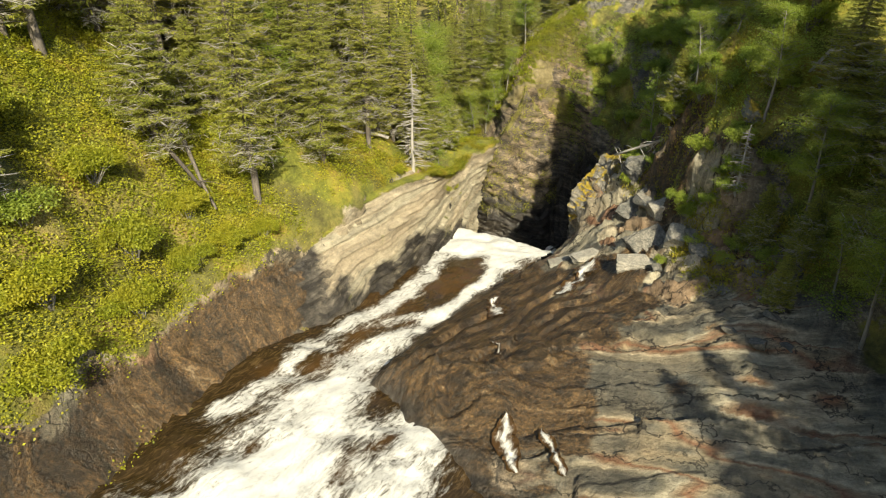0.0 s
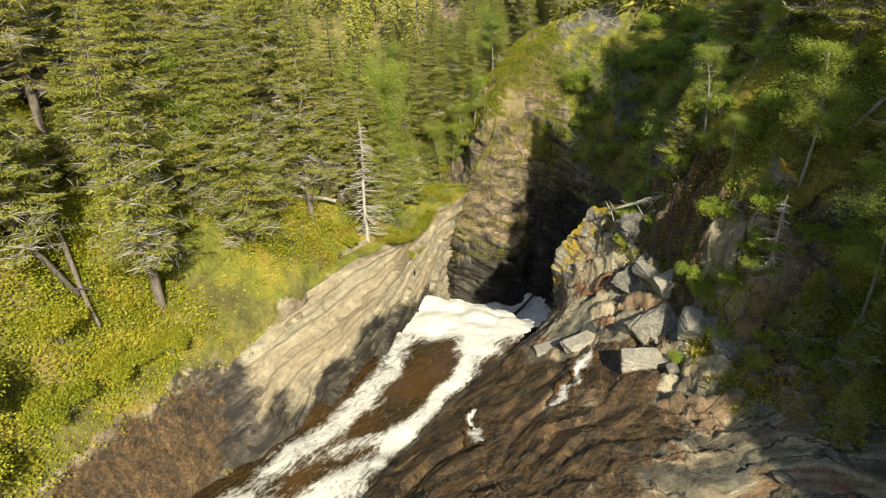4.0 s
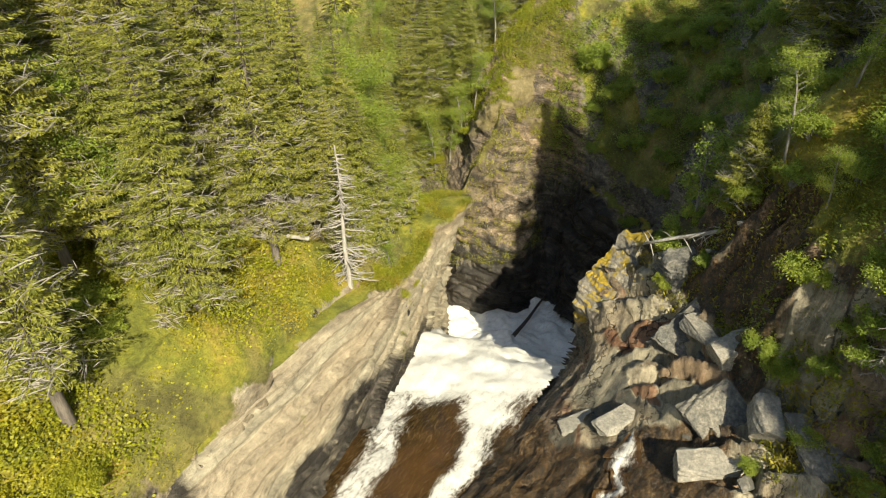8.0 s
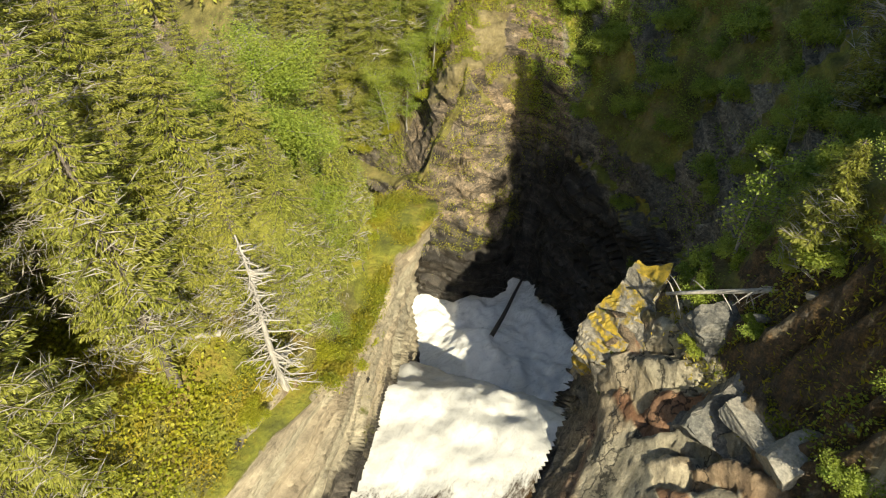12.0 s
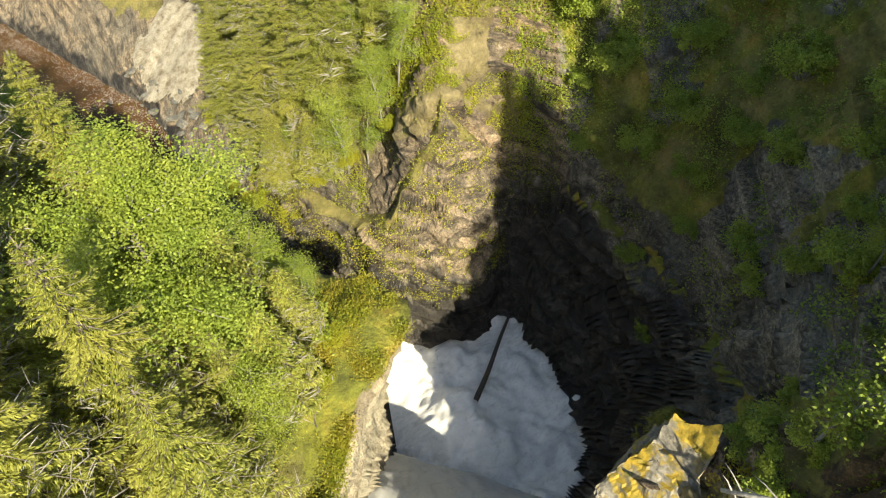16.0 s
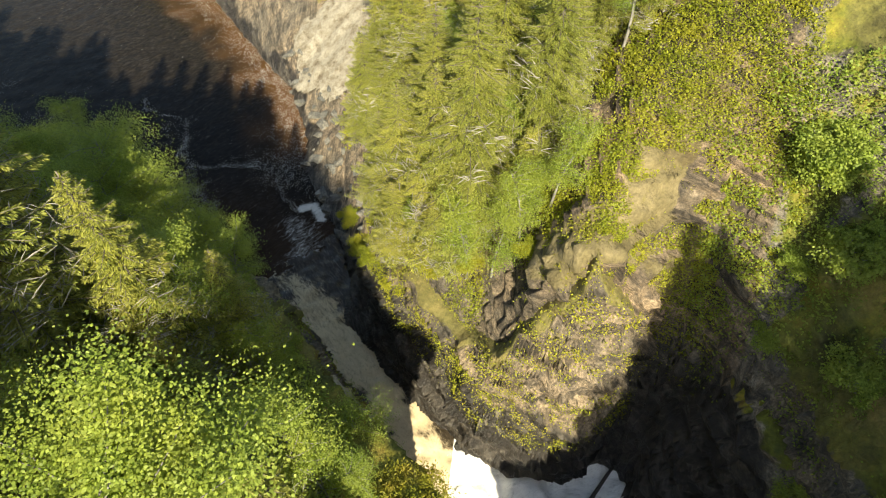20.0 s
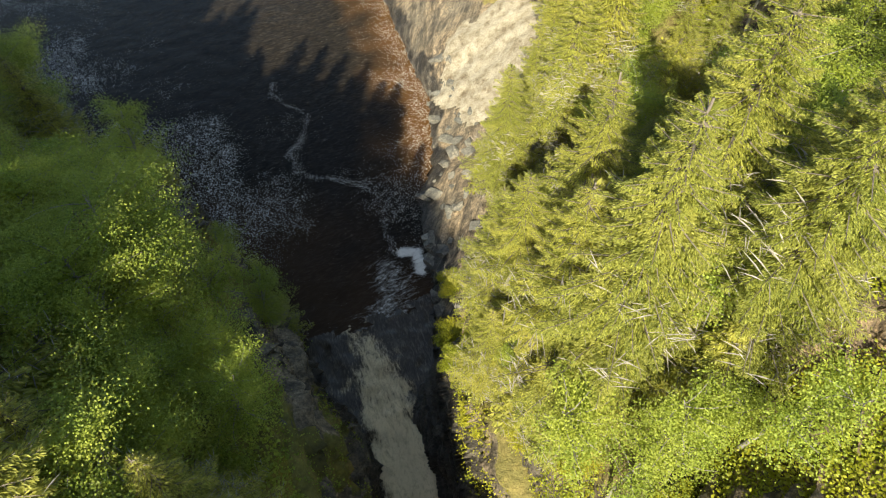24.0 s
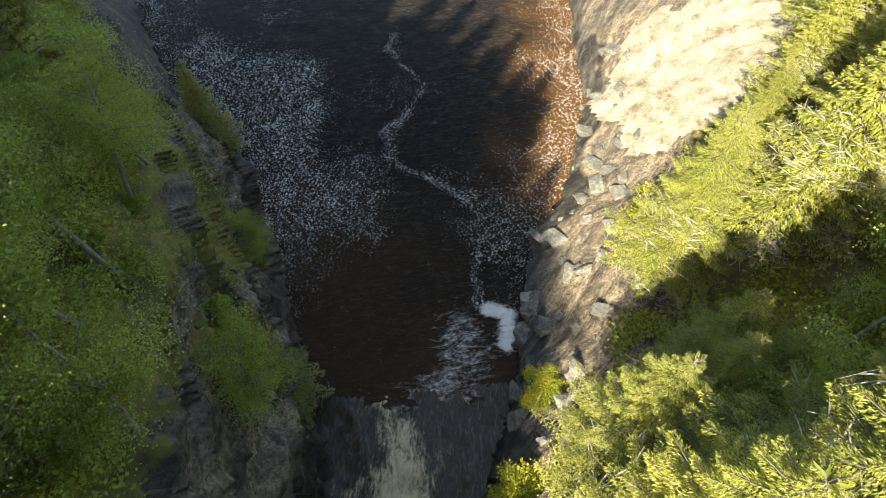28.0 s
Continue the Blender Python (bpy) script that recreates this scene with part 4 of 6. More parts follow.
def spruce(seed, h, spread_at, bare=0.16, dense=1.0, fine=1.0, label="tall living spruce with yellow-green needles"):
    rng = np.random.default_rng(seed)
    root = thing("spruce", label, "spruce tree", "spruce forest of the gorge")
    wood, limbs, needles, twigs = Builder(), Builder(), Builder(), Builder()
    lean = rng.normal(0, 0.012, 2)
    zs = np.linspace(-0.5, h, 9)
    axis = lambda z: np.array([lean[0] * z + 0.05 * math.sin(z * 0.6 + seed), lean[1] * z, z])  # noqa: E731
    wood.tube([axis(z) for z in zs], [max(0.014 * h * (1 - max(z, 0) / h) ** 0.9 + 0.02, 0.02) for z in zs], 8)
    z = h * bare
    while z < h * 0.985:
        f = (z - h * bare) / (h * (1 - bare))
        reach = spread_at * (1 - f) ** 0.8 * (0.75 + 0.35 * min(f * 5, 1)) * rng.uniform(0.75, 1.15) + 0.12
        count = rng.integers(5, 9)
        turn = rng.uniform(0, 6.28)
        for b in range(count):
            if f < 0.25 and rng.random() < 0.25:
                continue
            a = turn + b * 2 * math.pi / count + rng.normal(0, 0.25)
            r = reach * rng.uniform(0.6, 1.1)
            ts = np.linspace(0, 1, 6)
            droop = -0.32 * r * ts + 0.2 * r * ts**3 if f < 0.75 else 0.15 * r * ts
            path = axis(z) + np.stack([np.cos(a) * r * ts, np.sin(a) * r * ts, droop], -1)
            limbs.tube(path[[0, 2, 5]], [0.022 + 0.006 * r, 0.014, 0.006], 3)
            if f < 0.6 and rng.random() < (0.25 if fine < 0.4 else 0.55):
                m = int(8 * r)
                t = rng.uniform(0.25, 1, m)
                p = axis(z) + np.stack([np.cos(a) * r * t, np.sin(a) * r * t, np.interp(t, ts, droop) + 0.04], -1)
                sd = rng.choice([-1, 1], m)[:, None] * np.array([-math.sin(a), math.cos(a), 0]) + rng.normal(0, 0.4, (m, 3)) + (0, 0, 0.15)
                twigs.leaves(p, sd, np.tile([0, 0, 1.0], (m, 1)), rng.uniform(0.25, 0.75, m), np.full(m, 0.022))
            if f < 0.18 and rng.random() < 0.45:
                m = int(8 * r)
                t = rng.uniform(0.2, 1, m)
                p = axis(z) + np.stack([np.cos(a) * r * t, np.sin(a) * r * t, np.interp(t, ts, droop)], -1)
                sd = rng.choice([-1, 1], m)[:, None] * np.array([-math.sin(a), math.cos(a), 0]) + rng.normal(0, 0.3, (m, 3))
                twigs.leaves(p, sd, np.tile([0, 0, 1.0], (m, 1)), rng.uniform(0.2, 0.6, m), np.full(m, 0.025))
                continue
            m = max(8, int(40 * r * dense))
            t = rng.uniform(0.12, 1.0, m) ** 0.8
            p = axis(z) + np.stack([np.cos(a) * r * t, np.sin(a) * r * t, np.interp(t, ts, droop)], -1)
            side = rng.choice([-1.0, 1.0], m)
            fan = side * rng.random(m) * 0.36 * r * (1.08 - t)
            p = p + np.c_[-math.sin(a) * fan, math.cos(a) * fan, -0.22 * np.abs(fan) + rng.normal(0, 0.03, m)]
            fw = np.array([math.cos(a), math.sin(a), 0.0])
            sw = np.array([-math.sin(a), math.cos(a), 0.0])
            out = fw * rng.uniform(0.3, 1.1, (m, 1)) + sw * (side * rng.uniform(0.2, 1.0, m))[:, None] + np.array([0, 0, 1.0]) * rng.normal(-0.18, 0.22, (m, 1))
            size = (0.15 + 0.20 * (1 - t * 0.6)) * rng.uniform(0.7, 1.25, m) * (0.5 + 0.5 * min(r / 1.2, 1)) * fine
            needles.leaves(p, out, np.tile([0, 0, 1.0], (m, 1)) + rng.normal(0, 0.45, (m, 3)), size, size * 0.27)
        z += h * rng.uniform(0.013, 0.022)
    m = 14
    needles.leaves(np.tile(axis(h * 0.985), (m, 1)) - np.c_[np.zeros((m, 2)), rng.uniform(0, 0.5, m)], np.c_[rng.normal(0, 0.5, (m, 2)), rng.uniform(0.3, 1, m)],
                   rng.normal(0, 1, (m, 3)), np.full(m, 0.28), np.full(m, 0.07))
    part("trunk", wood.mesh("trunk", M_BARK, True), root, "greyish rough trunk")
    part("limb_work", limbs.mesh("limb_work", M_BARK), root, kind="stuff")
    part("crown", needles.mesh("crown", M_NEEDLE), root, kind="stuff")
    if twigs.v:
        part("dry_twig_work", twigs.mesh("dry_twig_work", M_DEAD), root, "grey dead lower twigs", "stuff")
    return root


def broadleaf(seed, h, wide, count=2600, leaf=0.14, stem=0.012, name="birch", label="young birch with light green leaves", low=0.35, mat=None):
    rng = np.random.default_rng(seed)
    root = thing(name, label, "birch tree" if name == "birch" else name, "birches of the gorge")
    wood, limbs, foliage = Builder(), Builder(), Builder()
    bend = rng.normal(0, 0.06, 2)
    axis = lambda z: np.array([bend[0] * z * z / h + 0.1 * math.sin(z + seed), bend[1] * z * z / h, z])  # noqa: E731
    zs = np.linspace(-0.4, h * 0.95, 9)
    wood.tube([axis(z) for z in zs], [stem * h * (1 - 0.93 * max(z, 0) / h) + 0.012 for z in zs], 7)
    tips = []
    for i in range(int(16 + 2.2 * h)):
        z = h * (low + (0.93 - low) * rng.random() ** 0.9)
        f = (z / h - low) / (1 - low)
        r = wide * (0.55 + 0.6 * math.sin(math.pi * min(0.18 + 0.75 * f, 1))) * rng.uniform(0.5, 1.1)
        a = rng.uniform(0, 6.28)
        ts = np.linspace(0, 1, 5)
        path = axis(z) + np.stack([np.cos(a + 0.4 * ts) * r * ts, np.sin(a + 0.4 * ts) * r * ts, r * (0.65 * ts - 0.25 * ts**2)], -1)
        limbs.tube(path, np.linspace(0.3 * stem * h * (1 - 0.6 * z / h) + 0.01, 0.006, 5), 4)
        for t in np.linspace(0.35, 1, 5):
            p = np.array([np.interp(t, ts, path[:, k]) for k in range(3)])
            tips.append((p, 0.16 + 0.22 * r * (0.5 + 0.5 * t)))
    tips.append((axis(h * 0.95), 0.35))
    per = max(3, count // len(tips))
    at = np.concatenate([p + rng.normal(0, s * 0.58, (per, 3)) * (1, 1, 0.7) for p, s in tips])
    m = len(at)
    foliage.leaves(at, np.c_[rng.normal(0, 1, (m, 2)), rng.normal(-0.25, 0.5, m)], np.c_[rng.normal(0, 0.6, (m, 2)), np.ones(m)], leaf * rng.uniform(0.7, 1.3, m), leaf * 0.75 * rng.uniform(0.7, 1.2, m))
    part("trunk", wood.mesh("trunk", M_BIRCH, True), root, "pale slender trunk")
    part("limb_work", limbs.mesh("limb_work", M_BIRCH, True), root, kind="stuff")
    part("crown", foliage.mesh("crown", mat or M_LEAF), root, kind="stuff")
    return root


def dead_tree(seed, h, reach=1.5, label="bare silver-grey dead spruce"):
    rng = np.random.default_rng(seed)
    root = thing("dead_spruce", label, "dead tree", "dead trees")
    wood, twigs = Builder(), Builder()
    zs = np.linspace(-0.4, h, 10)
    axis = lambda z: np.array([0.06 * math.sin(z * 0.9 + seed), 0.05 * math.cos(z * 0.7), z])  # noqa: E731
    wood.tube([axis(z) for z in zs], [0.018 * h * (1 - 0.92 * max(z, 0) / h) + 0.012 for z in zs], 8)
    for i in range(int(18 * h)):
        z = h * rng.uniform(0.08, 0.98)
        r = reach * (1.08 - z / h) ** 0.7 * rng.uniform(0.3, 1.1)
        a = rng.uniform(0, 6.28)
        ts = np.linspace(0, 1, 5)
        path = axis(z) + np.stack([np.cos(a) * r * ts, np.sin(a) * r * ts, -0.25 * r * ts + 0.18 * r * ts**2], -1)
        twigs.tube(path, np.linspace(0.045, 0.012, 5), 3)
        for q in range(3):
            t = rng.uniform(0.3, 0.95)
            p = np.array([np.interp(t, ts, path[:, k]) for k in range(3)])
            b = a + rng.choice([-1, 1]) * rng.uniform(0.5, 1.1)
            l = 0.35 * r * rng.uniform(0.5, 1)
            twigs.tube([p, p + (math.cos(b) * l, math.sin(b) * l, -0.1 * l)], [0.022, 0.009], 3)
    part("trunk", wood.mesh("trunk", M_DEAD, True), root, "bleached cracked trunk")
    part("branch_work", twigs.mesh("branch_work", M_DEAD, True), root, "tangle of bare grey branches", "stuff")
    return root


def plant(master, x, y, scale=1.0, turn=0.0, z=None, lean=(0, 0)):
    z = height(x, y) - 0.15 if z is None else z
    ob = copy_thing(master, pose(x, y, z, lean[0], lean[1], turn))
    ob.scale = (scale, scale, scale)
    return ob


def park(master):
    """Moves the pattern tree itself to a place in the far wood."""
    global PARKED
    PARKED += 1
    x, y = -30.0 + 4.2 * (PARKED % 6), 28.0 + 5.0 * (PARKED // 6)
    master.matrix_world = pose(x, y, height(x, y) - 0.2)


PARKED = 0
SPRUCES = [spruce(1, 13, 2.7, 0.16, 2.8, 0.54), spruce(2, 11, 2.4, 0.1, 2.8, 0.54), spruce(3, 15, 2.8, 0.18, 2.8, 0.54), spruce(4, 9, 2.2, 0.08, 2.8, 0.54), spruce(5, 12, 2.0, 0.2, 2.4, 0.54)]
SMALL_SPRUCE = spruce(6, 5, 1.4, 0.05, 2.0, 0.75, "small bushy young spruce")
NEAR_SPRUCE = [spruce(7, 10, 2.7, 0.1, 8.5, 0.27), spruce(8, 9, 2.5, 0.08, 8.5, 0.27)]
FAR_SPRUCE = [spruce(9, 13, 2.6, 0.12, 0.9, 1.05), spruce(10, 11, 2.3, 0.1, 0.9, 1.05)]
BIRCHES = [broadleaf(11, 7, 1.6, 15000, 0.066), broadleaf(12, 9, 2.2, 25000, 0.066), broadleaf(13, 5.5, 1.2, 8000, 0.066)]
BROAD = broadleaf(14, 9, 3.0, 60000, 0.078, 0.016, "goat_willow", "broad leafy deciduous tree with bright green crown", 0.25)
DEAD = [dead_tree(21, 7.5), dead_tree(22, 6, 1.3)]
for master in SPRUCES + NEAR_SPRUCE + FAR_SPRUCE + [SMALL_SPRUCE] + BIRCHES + [BROAD] + DEAD:
    park(master)

# trees on the left bank: x, y, pattern, scale
for x, y, k, s in [(-6.5, 32.3, 1, 0.85), (-10.1, 32.2, 0, 0.9), (-4.4, 35.2, 4, 0.85), (-7.8, 35.4, 2, 0.8), (-11.8, 35.5, 1, 1.0),
                   (-3.2, 38.2, 0, 0.75), (-6.0, 38.6, 2, 0.85), (-9.6, 38.8, 0, 1.0), (-1.2, 39.0, 3, 0.8), (-0.6, 41.5, 4, 0.42),
                   (-4.4, 41.0, 1, 0.5), (-7.2, 42.0, 2, 0.62), (-15.2, 34.5, 2, 0.9), (-13.0, 38.0, 2, 0.9),
                   (-11.6, 41.0, 0, 0.9), (-6.2, 43.6, 4, 0.5), (-8.8, 45.0, 1, 0.6), (-2.2, 36.9, 4, 0.6), (-8.4, 33.6, 3, 0.9)]:
    plant(SPRUCES[k], x, y, s, 137 * x % 360)
plant(DEAD[0], -1.8, 35.7, 0.85, 40)
plant(DEAD[1], -5.4, 37.0, 0.9, 200)
plant(BROAD, -2.4, 43.7, 1.0, 30).scale = (1.0, 1.0, 0.74)
for x, y, k, sc in [(-0.4, 40.6, 1, 0.75), (0.1, 42.4, 0, 0.9), (0.6, 44.6, 0, 0.7), (0.2, 46.2, 1, 0.7), (-1.4, 38.4, 0, 0.8), (1.0, 46.9, 1, 0.5), (-0.9, 45.4, 0, 1.0), (-0.2, 38.4, 1, 0.4)]:
    plant(BIRCHES[2] if k else SMALL_SPRUCE, x, y, sc, 83 * y % 360)
plant(BIRCHES[0], 0.3, 49.0, 0.7, 80)
plant(BIRCHES[0], -0.8, 47.0, 0.75, 130)
plant(BIRCHES[1], -6.0, 45.6, 0.6, 210)
for x, y, k, s in [(-0.4, 61.9, 1, 0.95), (1.1, 60.2, 3, 1.0), (-2.2, 64.2, 3, 0.8), (2.7, 59.2, 2, 1.1), (0.9, 63.2, 2, 1.0), (-0.4, 59.4, 3, 0.6), (3.6, 61.6, 2, 1.05), (5.2, 60.0, 1, 1.0)]:
    plant(NEAR_SPRUCE[k % 2], x, y, s, 91 * x % 360)
plant(BIRCHES[2], -2.8, 66.0, 0.9, 140, None, (0, -35))
for x, y, sc in [(-12.8, 58.4, 0.8), (-11.4, 57.2, 0.85), (-8.8, 56.8, 0.8), (-10.2, 58.6, 0.65), (-7.0, 55.4, 0.65), (-14.8, 59.8, 0.75), (-5.8, 53.8, 0.65), (-17.0, 61.2, 0.8)]:
    plant(BIRCHES[0], x, y, sc, 71 * x % 360, None, (-6, 4))
plant(BIRCHES[1], -9.6, 55.6, 0.7, 60)
plant(BROAD, -12.8, 55.6, 0.6, 300)
plant(DEAD[0], -7.6, 50.2, 0.9, 20)
for x, y, sc in [(-7.6, 48.6, 0.95), (-5.4, 50.0, 0.8), (-9.8, 50.6, 0.95), (-4.2, 51.4, 0.55)]:
    plant(SPRUCES[0], x, y, sc, 97 * x % 360)
plant(SPRUCES[2], -9.4, 48.2, 0.75, 20)
plant(SPRUCES[0], -12.0, 49.0, 0.9, 60)
plant(BIRCHES[0], -8.6, 52.6, 0.8, 60)
plant(SPRUCES[4], -6.6, 51.0, 0.6, 160)
plant(BIRCHES[2], -1.8, 43.6, 0.9, 10)
SLENDER = broadleaf(15, 5.0, 0.75, 1500, 0.10, 0.010, "birch", "slender young birch with sparse pale leaves", 0.4)
SLENDER.matrix_world = pose(13.0, 37.2, height(13.0, 37.2) - 0.1)
plant(BIRCHES[1], 15.6, 24.4, 0.7, 40)
plant(BIRCHES[0], 15.2, 18.6, 0.8, 90)
plant(BIRCHES[0], 15.0, 28.4, 0.75, 10)
plant(SMALL_SPRUCE, 13.3, 35.0, 0.75, 50)

rng_wood = random.Random(8)
FAR_SPOTS = []


def wood(count, inside, patterns, apart, scales, taken=None):
    taken = taken if taken is not None else []
    tries = 0
    while count and tries < 4000:
        tries += 1
        (x0, x1, y0, y1), rule = inside
        x, y = rng_wood.uniform(x0, x1), rng_wood.uniform(y0, y1)
        if not rule(x, y) or any((x - a) ** 2 + (y - b) ** 2 < apart**2 for a, b in taken):
            continue
        taken.append((x, y))
        if patterns:
            plant(rng_wood.choice(patterns), x, y, rng_wood.uniform(*scales), rng_wood.uniform(0, 360))
        else:
            FAR_SPOTS.append((x, y, rng_wood.uniform(*scales), rng_wood.uniform(0, 6.28)))
        count -= 1
    return taken


def side_at(x, y):
    return round(float(FIELD.read(np.array([x]), np.array([y]), "side")[0])), float(FIELD.read(np.array([x]), np.array([y]), "d")[0])


left_land = lambda x, y: side_at(x, y)[0] == -1 and side_at(x, y)[1] > 2.6  # noqa: E731
right_land = lambda x, y: side_at(x, y)[0] == 1 and side_at(x, y)[1] > 4.5  # noqa: E731
taken = wood(50, ((-24, -1.5, 37, 50), lambda x, y: left_land(x, y) and not (x > -8 and y > 45) and math.hypot(x + 2.0, y - 44.0) > 3.6), SPRUCES, 1.9, (0.6, 0.95))
taken = wood(20, ((-34, -12, 24, 50), lambda x, y: left_land(x, y) and x < -13.5 and y > 37 + 0.3 * (x + 13)), FAR_SPRUCE, 2.8, (0.8, 1.1), taken)
wood(46, ((-24, -5, 50, 66), lambda x, y: side_at(x, y)[0] == -1 and side_at(x, y)[1] > 3.2), BIRCHES[:2] + [BROAD, BROAD, SPRUCES[3]], 1.5, (0.4, 0.7), taken)
wood(26, ((-36, -10, 47, 61), lambda x, y: side_at(x, y)[0] == -1 and side_at(x, y)[1] > 3.5 and y < 56), FAR_SPRUCE, 2.0, (0.9, 1.15), taken)
wedge = wood(46, ((-3.5, 9, 57, 68), lambda x, y: right_land(x, y) and y > 58.8 + 0.5 * max(x - 1, 0)), NEAR_SPRUCE + NEAR_SPRUCE + BIRCHES[:2], 1.3, (0.45, 0.8))
wedge = wood(60, ((-8, 16, 62, 92), lambda x, y: right_land(x, y) and y > 63 + 0.4 * max(x, 0)), NEAR_SPRUCE + SPRUCES[:2] + BIRCHES[1:2], 1.9, (0.6, 0.95), wedge)
wood(26, ((8, 45, 56, 100), lambda x, y: right_land(x, y) and y > 61), None, 2.8, (0.8, 1.1), wedge)
hillside = wood(34, ((15, 36, 17, 44), lambda x, y: x > 16.5), SPRUCES + BIRCHES[:2], 2.1, (0.6, 1.0))
# next two stands: spruces mostly out of view, added to shade the right slope
wood(18, ((15.2, 32, -10, 16), lambda x, y: x > 16.5 + 0.1 * (16 - y)), FAR_SPRUCE, 2.2, (0.9, 1.15), hillside)
wood(12, ((17.5, 25, 3, 21), lambda x, y: True), FAR_SPRUCE, 1.8, (1.0, 1.25), hillside)
wood(16, ((13.2, 18, 20, 42), lambda x, y: True), BIRCHES[2:] + [SMALL_SPRUCE], 1.3, (0.4, 0.75), hillside)
wood(20, ((-24, -8.5, 43, 52), lambda x, y: left_land(x, y)), SPRUCES, 1.6, (0.85, 1.1), taken)
wood(24, ((-75, -18, 66, 125), lambda x, y: side_at(x, y)[0] == 1 and side_at(x, y)[1] > 4), None, 3.5, (0.8, 1.1), wedge)

wood(30, ((-46, -17, 14, 40), lambda x, y: y > 24 or x < -24), FAR_SPRUCE, 2.6, (0.7, 1.0), taken)
wood(60, ((-60, 40, 84, 150), lambda x, y: side_at(x, y)[0] != 0 and side_at(x, y)[1] > 5), None, 3.0, (0.9, 1.2), wedge)
plant(SPRUCES[3], -16.0, 19.0, 0.9, 40)
plant(DEAD[0], -15.4, 19.8, 0.8, 120)

# spruces right of the slab, mostly out of view, added to cast shade there
for x, y, sc in [(22.4, 35.8, 0.9), (15.8, 9.0, 1.05), (16.2, 12.0, 1.1), (15.7, 15.0, 1.0), (17.0, 17.4, 1.05), (16.0, 6.0, 1.1), (13.8, 3.0, 1.0), (15.0, 7.6, 0.95), (12.6, 0.2, 1.1), (14.9, 11.2, 0.8), (16.4, 20.4, 0.75), (16.8, 26.4, 0.7), (17.4, 23.2, 0.9)]:
    plant(SPRUCES[0], x, y, sc, 77 * x % 360)
wood(34, ((-64, -20, 54, 86), lambda x, y: side_at(x, y)[0] == -1 and side_at(x, y)[1] > 4.5), None, 2.2, (0.9, 1.2), taken)
wood(40, ((-13, 0, 36.5, 50), lambda x, y: left_land(x, y)), [SMALL_SPRUCE, SMALL_SPRUCE, BIRCHES[2]], 0.9, (0.6, 1.0), taken)
wood(18, ((-1.8, 6, 56, 61), lambda x, y: side_at(x, y)[0] == 1 and side_at(x, y)[1] > 2.0), [SMALL_SPRUCE, SMALL_SPRUCE, BIRCHES[2]], 0.9, (0.55, 1.0), wedge)


def far_wood():
    """The distant forest as one mass of simple trees."""
    rng = np.random.default_rng(77)
    root = tagged(new("far_wood"), "distant spruce forest on the slopes", "forest", kind="stuff")
    stems, crowns = Builder(), Builder()
    for x, y, s, turn in FAR_SPOTS:
        z, h, m = height(x, y) - 0.2, 12 * s, 700
        stems.tube([(x, y, z), (x, y, z + h)], [0.16, 0.02], 5)
        f = rng.random(m) ** 1.3
        a = np.floor(rng.uniform(0, 7, m)) * 0.9 + np.floor(f * 26) * 1.7 + rng.normal(0, 0.12, m)
        r = (1 - f) ** 0.8 * 2.5 * s * np.sqrt(rng.random(m))
        p = np.c_[x + r * np.cos(a), y + r * np.sin(a), z + h * (0.1 + 0.9 * np.floor(f * 26) / 26) - 0.25 * r]
        size = rng.uniform(0.5, 0.95, m)
        crowns.leaves(p, np.c_[np.cos(a), np.sin(a), rng.normal(-0.25, 0.2, m)], np.c_[rng.normal(0, 0.4, (m, 2)), np.ones(m)], size, size * 0.4)
    part("trunk_work", stems.mesh("trunk_work", M_BARK, True), root, kind="stuff")
    part("crown_work", crowns.mesh("crown_work", M_NEEDLE), root, kind="stuff")


far_wood()


# ---- thin strands of water on the right slab ----
def rivulet(pts, wide, seed):
    rng = np.random.default_rng(seed)
    pts = np.array(pts, float)
    run = np.r_[0, np.cumsum(np.hypot(*np.diff(pts, axis=0).T))]
    u = np.arange(0, run[-1], 0.08)
    c = np.stack([np.interp(u, run, pts[:, k]) for k in (0, 1)], -1) + 0.16 * np.stack([fbm(u * 1.3, u * 0, seed=seed), fbm(u * 1.3, u * 0, seed=seed + 9)], -1)
    t = np.gradient(c, axis=0)
    t /= np.linalg.norm(t, axis=1, keepdims=True)
    w = 2.0 * wide * (0.55 + 0.5 * fbm(u * 1.1, u * 0, seed=seed + 3)) * np.minimum(1, 3 * np.minimum(u, run[-1] - u) + 0.05)
    q = np.linspace(-1, 1, 9)
    p = c[:, None] + np.stack([-t[:, 1], t[:, 0]], -1)[:, None] * (w[:, None] * q[None])[..., None]
    x, y = p[..., 0].ravel(), p[..., 1].ravel()
    z = np.maximum(surface(x, y), np.maximum(surface(x + 0.15, y + 0.1), surface(x - 0.15, y - 0.1))) + 0.08 + 0.05 * rng.random(len(x))
    me = mesh_from("rivulet", np.stack([x, y, z], -1), grid_faces(len(u), 9), M_RAPID, True)
    f = -0.05 + 0.85 * np.broadcast_to(1 - np.abs(q), (len(u), 9)).ravel()
    paint(me, "foam", f, 0 * f, 0.4 + 0 * f)
    tagged(new("rivulet", me), "thin white strand of water trickling over the slab", "water", kind="structure")


